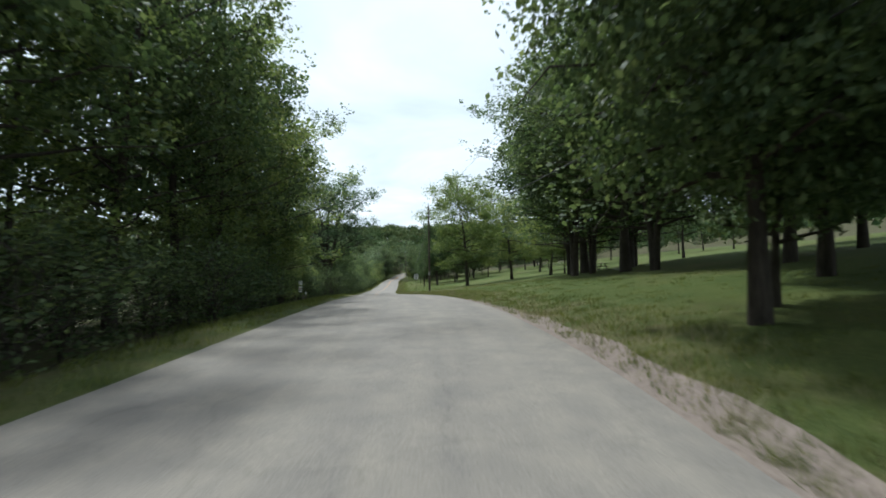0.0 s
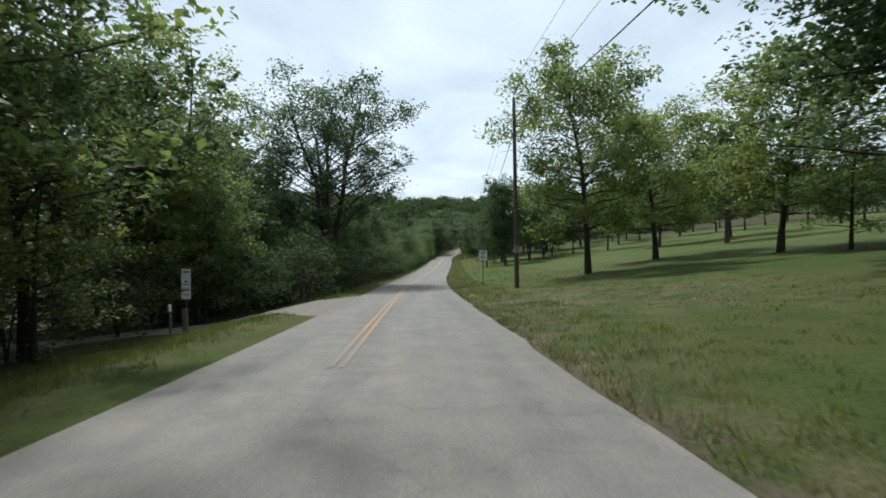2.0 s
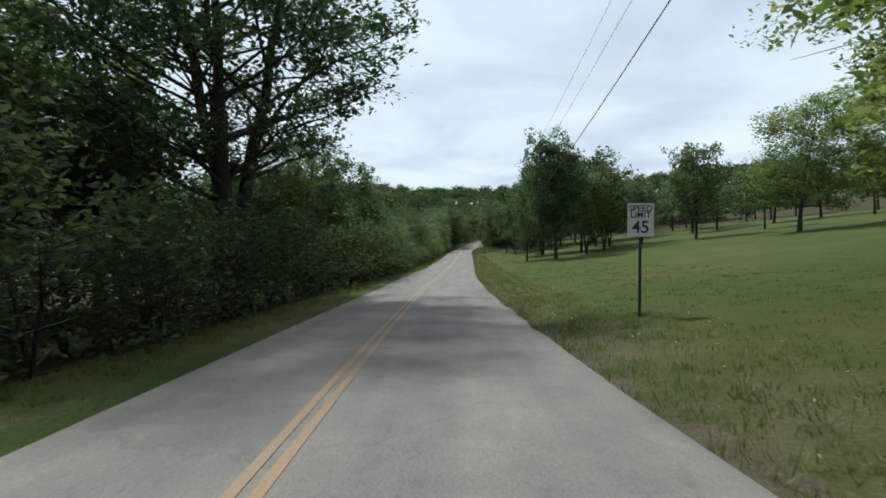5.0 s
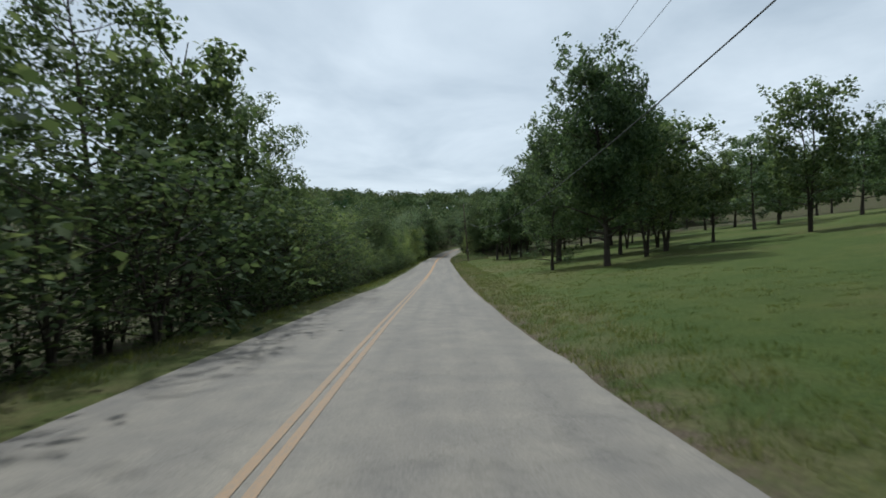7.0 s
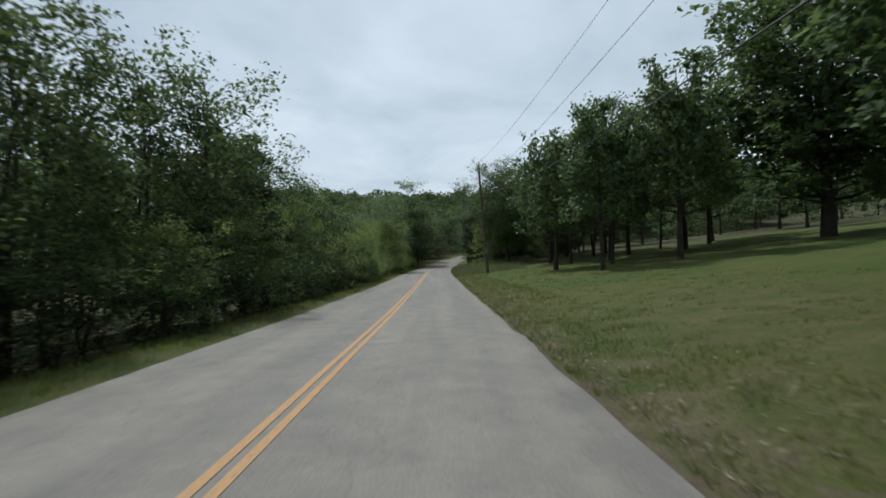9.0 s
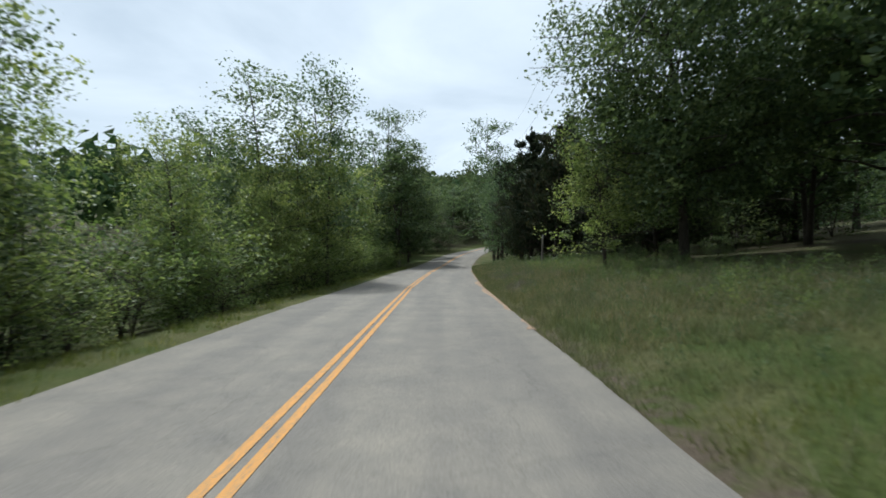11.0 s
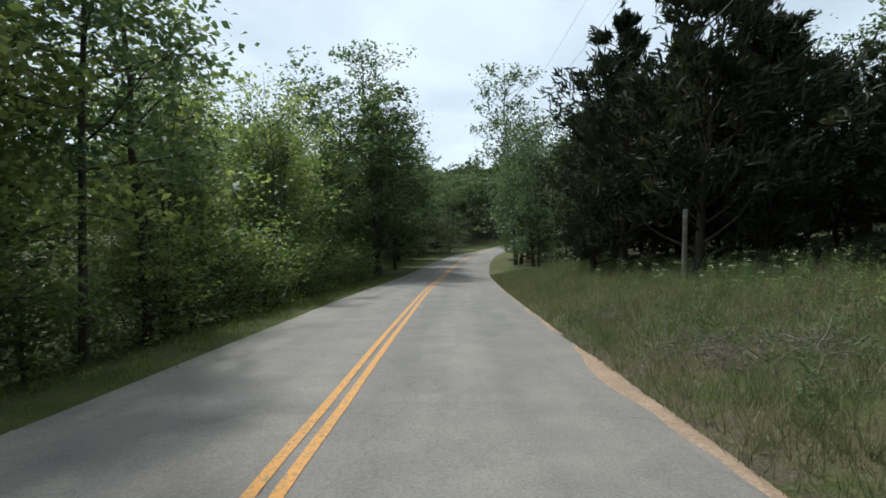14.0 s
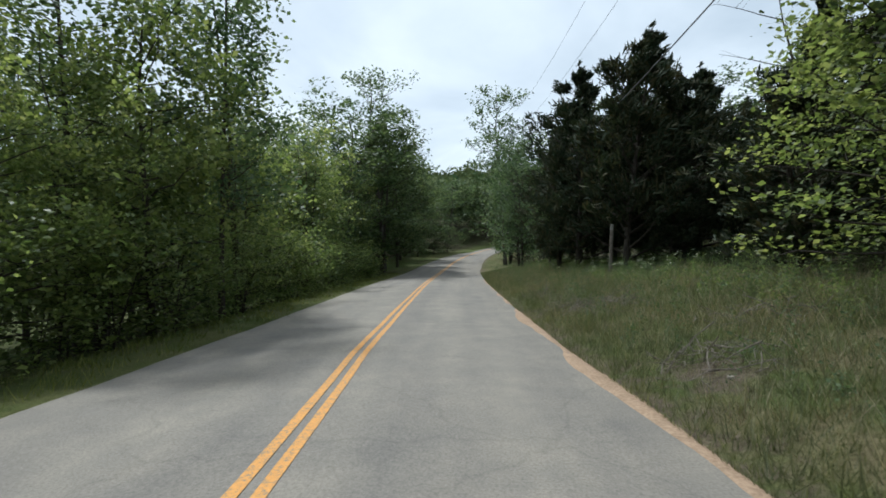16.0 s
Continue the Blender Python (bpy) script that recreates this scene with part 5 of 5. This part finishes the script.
wood_post(-13.90, 50.20, 1.15, 0.05, "thin grey wooden post with a reflector by the drive", True)
wood_post(-14.70, 52.20, 0.95, 0.11, "stout grey wooden post by the gravel drive")
wood_post(-13.03, 211.60, 1.95, 0.066, "old grey wooden post with a pale top among weeds", 3, 3.0)


def dead_snag(x, y, h, seed, label):
    v, f, _ = grow(seed, height=h, base=h * 0.5, radius=h * 0.26, trunk_r=0.09, limbs=8, clusters=3, lean=0.22, shape="vase")
    ob = empty("dead_tree", pose(x, y, float(ground_z(x, y)) - 0.05))
    part("trunk", mesh_from("trunk", v.tolist(), f, BARK, True), ob)
    return tagged(ob, label, "dead tree")


dead_snag(-9.5, 205.2, 9.0, 88, "bare dark dead tree in front of the cedars")


def brush_pile(x, y, wid, count, seed):
    """Dead sticks thrown together on the bank."""
    r = np.random.default_rng(seed)
    ob = empty("brush_pile", pose(x, y, 0))
    for _ in range(count):
        px, py = r.normal(0, wid, 2)
        a, ln = r.uniform(0, 6.28), r.uniform(0.15, 0.75) * (1.6 if r.uniform() < 0.12 else 1)
        z = float(ground_z(x + px, y + py)) + r.uniform(0.02, 0.26) * math.exp(-(px * px + py * py) / (2 * wid * wid))
        ks = np.linspace(-0.5, 0.5, 4)[:, None]
        d = np.array([math.cos(a), math.sin(a), r.normal(0.1, 0.5)])
        path = np.array([px, py, z]) + ks * d * ln + r.normal(0, 0.03, (4, 3))
        v, f = tube(path, np.array([1, 0.9, 0.7, 0.35]) * r.uniform(0.003, 0.010), 4)
        part("stick", mesh_from("stick", v.tolist(), f, DEADWOOD, True), ob)
    return tagged(ob, "pile of dead grey-brown sticks lying in rough grass", "brush pile")


for la_, y, wid, n, sd in ((3.2, 204.1, 0.5, 90, 91), (3.9, 203.2, 0.5, 80, 92), (3.2, 207.4, 0.4, 50, 93), (3.3, 198.0, 0.4, 60, 94), (5.0, 199.6, 0.6, 50, 95)):
    x, yy_, _ = gp(la_, y)
    brush_pile(x, yy_, wid, n, sd)

def stone(la_, y, ln, wd, ht, yaw, seed):
    """A flat weathered stone half sunk in the soil."""
    r = np.random.default_rng(seed)
    bm = bmesh.new()
    bmesh.ops.create_icosphere(bm, subdivisions=2, radius=1.0)
    for v in bm.verts:
        k = 1 + 0.22 * noise.noise(v.co * 1.4 + Vector((seed, 0, 0)))
        v.co = Vector((v.co.x * ln * k, v.co.y * wd * k, (max(-0.5, min(0.55, v.co.z)) + 0.06 * r.normal()) * ht))
    x, yy_, z = gp(la_, y)
    ob = new("stone", bm_mesh("stone", bm, STONE))
    ob.matrix_basis = pose(x, yy_, z + ht * 0.12, r.uniform(-6, 6), r.uniform(-6, 6), yaw)
    return tagged(ob, "pale flat limestone lying in bare soil and grass", "stone", "stones in the verge")


for la_, y, ln, wd, ht, yaw in ((3.66, 55.85, 0.13, 0.06, 0.05, 10), (3.55, 55.72, 0.07, 0.04, 0.04, 40), (3.05, 55.6, 0.07, 0.035, 0.04, -20), (2.92, 55.35, 0.035, 0.025, 0.03, 70), (3.75, 54.9, 0.12, 0.05, 0.03, 5),
                                (3.95, 56.75, 0.035, 0.03, 0.04, 0), (4.3, 56.7, 0.03, 0.03, 0.03, 30), (2.7, 57.0, 0.03, 0.02, 0.025, 15), (3.15, 197.45, 0.045, 0.035, 0.04, 20), (2.85, 58.4, 0.03, 0.02, 0.02, 50)):
    stone(la_, y, ln, wd, ht, yaw, int(la_ * 100 + y))

# ---- grass and weeds ----
def blades(name, n, ylo, yhi, latlo, lathi, hmin, hmax, width, mat, seed, label, skew=1.0, clump=0.0):
    r = np.random.default_rng(seed)
    y = r.uniform(ylo, yhi, n)
    la_ = latlo + (lathi - latlo) * r.uniform(0, 1, n) ** skew
    if clump:
        m = max(1, n // 14)
        cy, cl = r.uniform(ylo, yhi, m), latlo + (lathi - latlo) * r.uniform(0, 1, m) ** skew
        k = r.integers(0, m, n)
        y, la_ = cy[k] + r.normal(0, clump, n), np.maximum(cl[k] + r.normal(0, clump, n), min(latlo, lathi))
    x = axis_x(y) + la_ - (left_edge(y) if latlo < 0 else 0)
    z = ground_z(x, y)
    h = r.uniform(hmin, hmax, n) * np.clip(1.25 - 1.9 * bare_at(la_, y), 0.03, 1)
    keep = ~on_drive(la_, y)
    x, y, z, h, n = x[keep], y[keep], z[keep], h[keep], int(keep.sum())
    a = r.uniform(0, 6.283, n)
    w = width * r.uniform(0.6, 1.4, n)
    bx, by = np.cos(a) * w, np.sin(a) * w
    lx, ly = r.normal(0, 0.45, n) * h, r.normal(0, 0.45, n) * h
    v = np.stack([np.stack([x - bx, y - by, z - 0.02], -1), np.stack([x + bx, y + by, z - 0.02], -1), np.stack([x + lx, y + ly, z + h], -1)], 1)
    return tagged(new(name, tris(name, v, mat)), label, "grass", kind="stuff")


blades("verge_grass", 60000, -6, 184, 2.2, 5.0, 0.05, 0.15, 0.008, BLADE, 101, "tufts of green grass along the road edge", 1.4, 0.12)
blades("lawn_grass", 60000, -6, 184, 3.0, 13.0, 0.04, 0.10, 0.010, BLADE, 102, "short mown grass", 1.2, 0.10)
blades("verge_straw", 9000, -6, 184, 2.3, 4.2, 0.10, 0.32, 0.006, STRAW, 103, "dry stalks in the road verge", 1.6, 0.15)
blades("verge_grass", 45000, -8, 232, -4.3, -6.3, 0.06, 0.2, 0.008, BLADE, 104, "tufts of green grass along the road edge", 1.0, 0.12)
blades("verge_grass", 20000, 20, 50.5, -5.0, -11.5, 0.06, 0.2, 0.009, BLADE, 108, "tufts of green grass along the road edge", 1.0, 0.15)
blades("bank_grass", 130000, 184, 232, 2.12, 9.5, 0.04, 0.17, 0.0045, BANK_BLADE, 105, "fine rough grass on the bank", 1.2, 0.3)
blades("bank_grass", 45000, 186, 226, 2.2, 8.5, 0.12, 0.34, 0.0045, BANK_BLADE, 109, "tufts of taller rough grass on the bank", 1.1, 0.07)
blades("bank_straw", 34000, 186, 228, 2.5, 9.5, 0.08, 0.32, 0.004, STRAW, 106, "dry grass tufts on the bank", 1.0, 0.09)


def weeds(n, ylo, yhi, latlo, lathi, seed):
    r = np.random.default_rng(seed)
    y, la_ = r.uniform(ylo, yhi, n), r.uniform(latlo, lathi, n)
    x = axis_x(y) + la_
    z = ground_z(x, y)
    h = r.uniform(0.2, 0.6, n)
    c = np.concatenate([np.stack([x + r.normal(0, 0.04, n), y, z + h * k], -1) for k in (0.25, 0.45, 0.65, 0.85, 1.0)])
    return tris("weeds", leaves(c, 0.06, 9, 0.042, r, 0.9, 0.6, 0.5), LEAF_BRIGHT), np.stack([x, y, z + h], -1)


me, heads = weeds(900, 184, 230, 2.8, 9.8, 113)
me.materials[0] = LEAF_OAK
tagged(new("bank_weeds", me), "dark leafy weeds scattered through the rough grass", "weeds", kind="stuff")
blades("bank_stalks", 7000, 188, 224, 2.9, 9.5, 0.2, 0.5, 0.004, STRAW, 107, "stiff brown stalks of last year's weeds", 1.0, 0.35)
me, heads = weeds(1100, 187, 230, 5.2, 9.8, 111)
tagged(new("bank_weeds", me), "leafy weeds growing in the rough bank", "weeds", kind="stuff")
rf = np.random.default_rng(112)
sel = heads[(heads[:, 1] > 207) & (rf.uniform(0, 1, len(heads)) < 0.42)]
tagged(new("wildflowers", tris("wildflowers", leaves(sel + [0, 0, 0.04], 0.04, 7, 0.034, rf, 0.4, 1.0, 0.9), PETAL)), "small white wildflowers above the weeds", "flowers", kind="stuff")
sel = np.array([gp(la_, y) for la_, y in zip(rf.uniform(2.6, 5.5, 150), rf.uniform(48, 80, 150))]) + [0, 0, 0.12]
tagged(new("clover_flowers", tris("clover_flowers", leaves(sel, 0.015, 3, 0.022, rf, 0.4, 1.0, 0.9), PETAL)), "small white clover flowers in the verge", "flowers", kind="stuff")
# dead leaves blown along the verge
sel = np.array([gp(la_, y) for la_, y in zip(np.concatenate([2.3 + 2.6 * rf.uniform(0, 1, 1300) ** 1.6, rf.normal(7.5, 2.2, 700)]), np.concatenate([rf.uniform(128, 160, 1300), rf.normal(53, 2.6, 700)]))]) + [0, 0, 0.03]
tagged(new("leaf_litter", tris("leaf_litter", leaves(sel, 0.02, 2, 0.05, rf, 0.3, 1.2, 0.6), STRAW)), "dry tan leaves lying in the short grass", "leaf litter", kind="stuff")
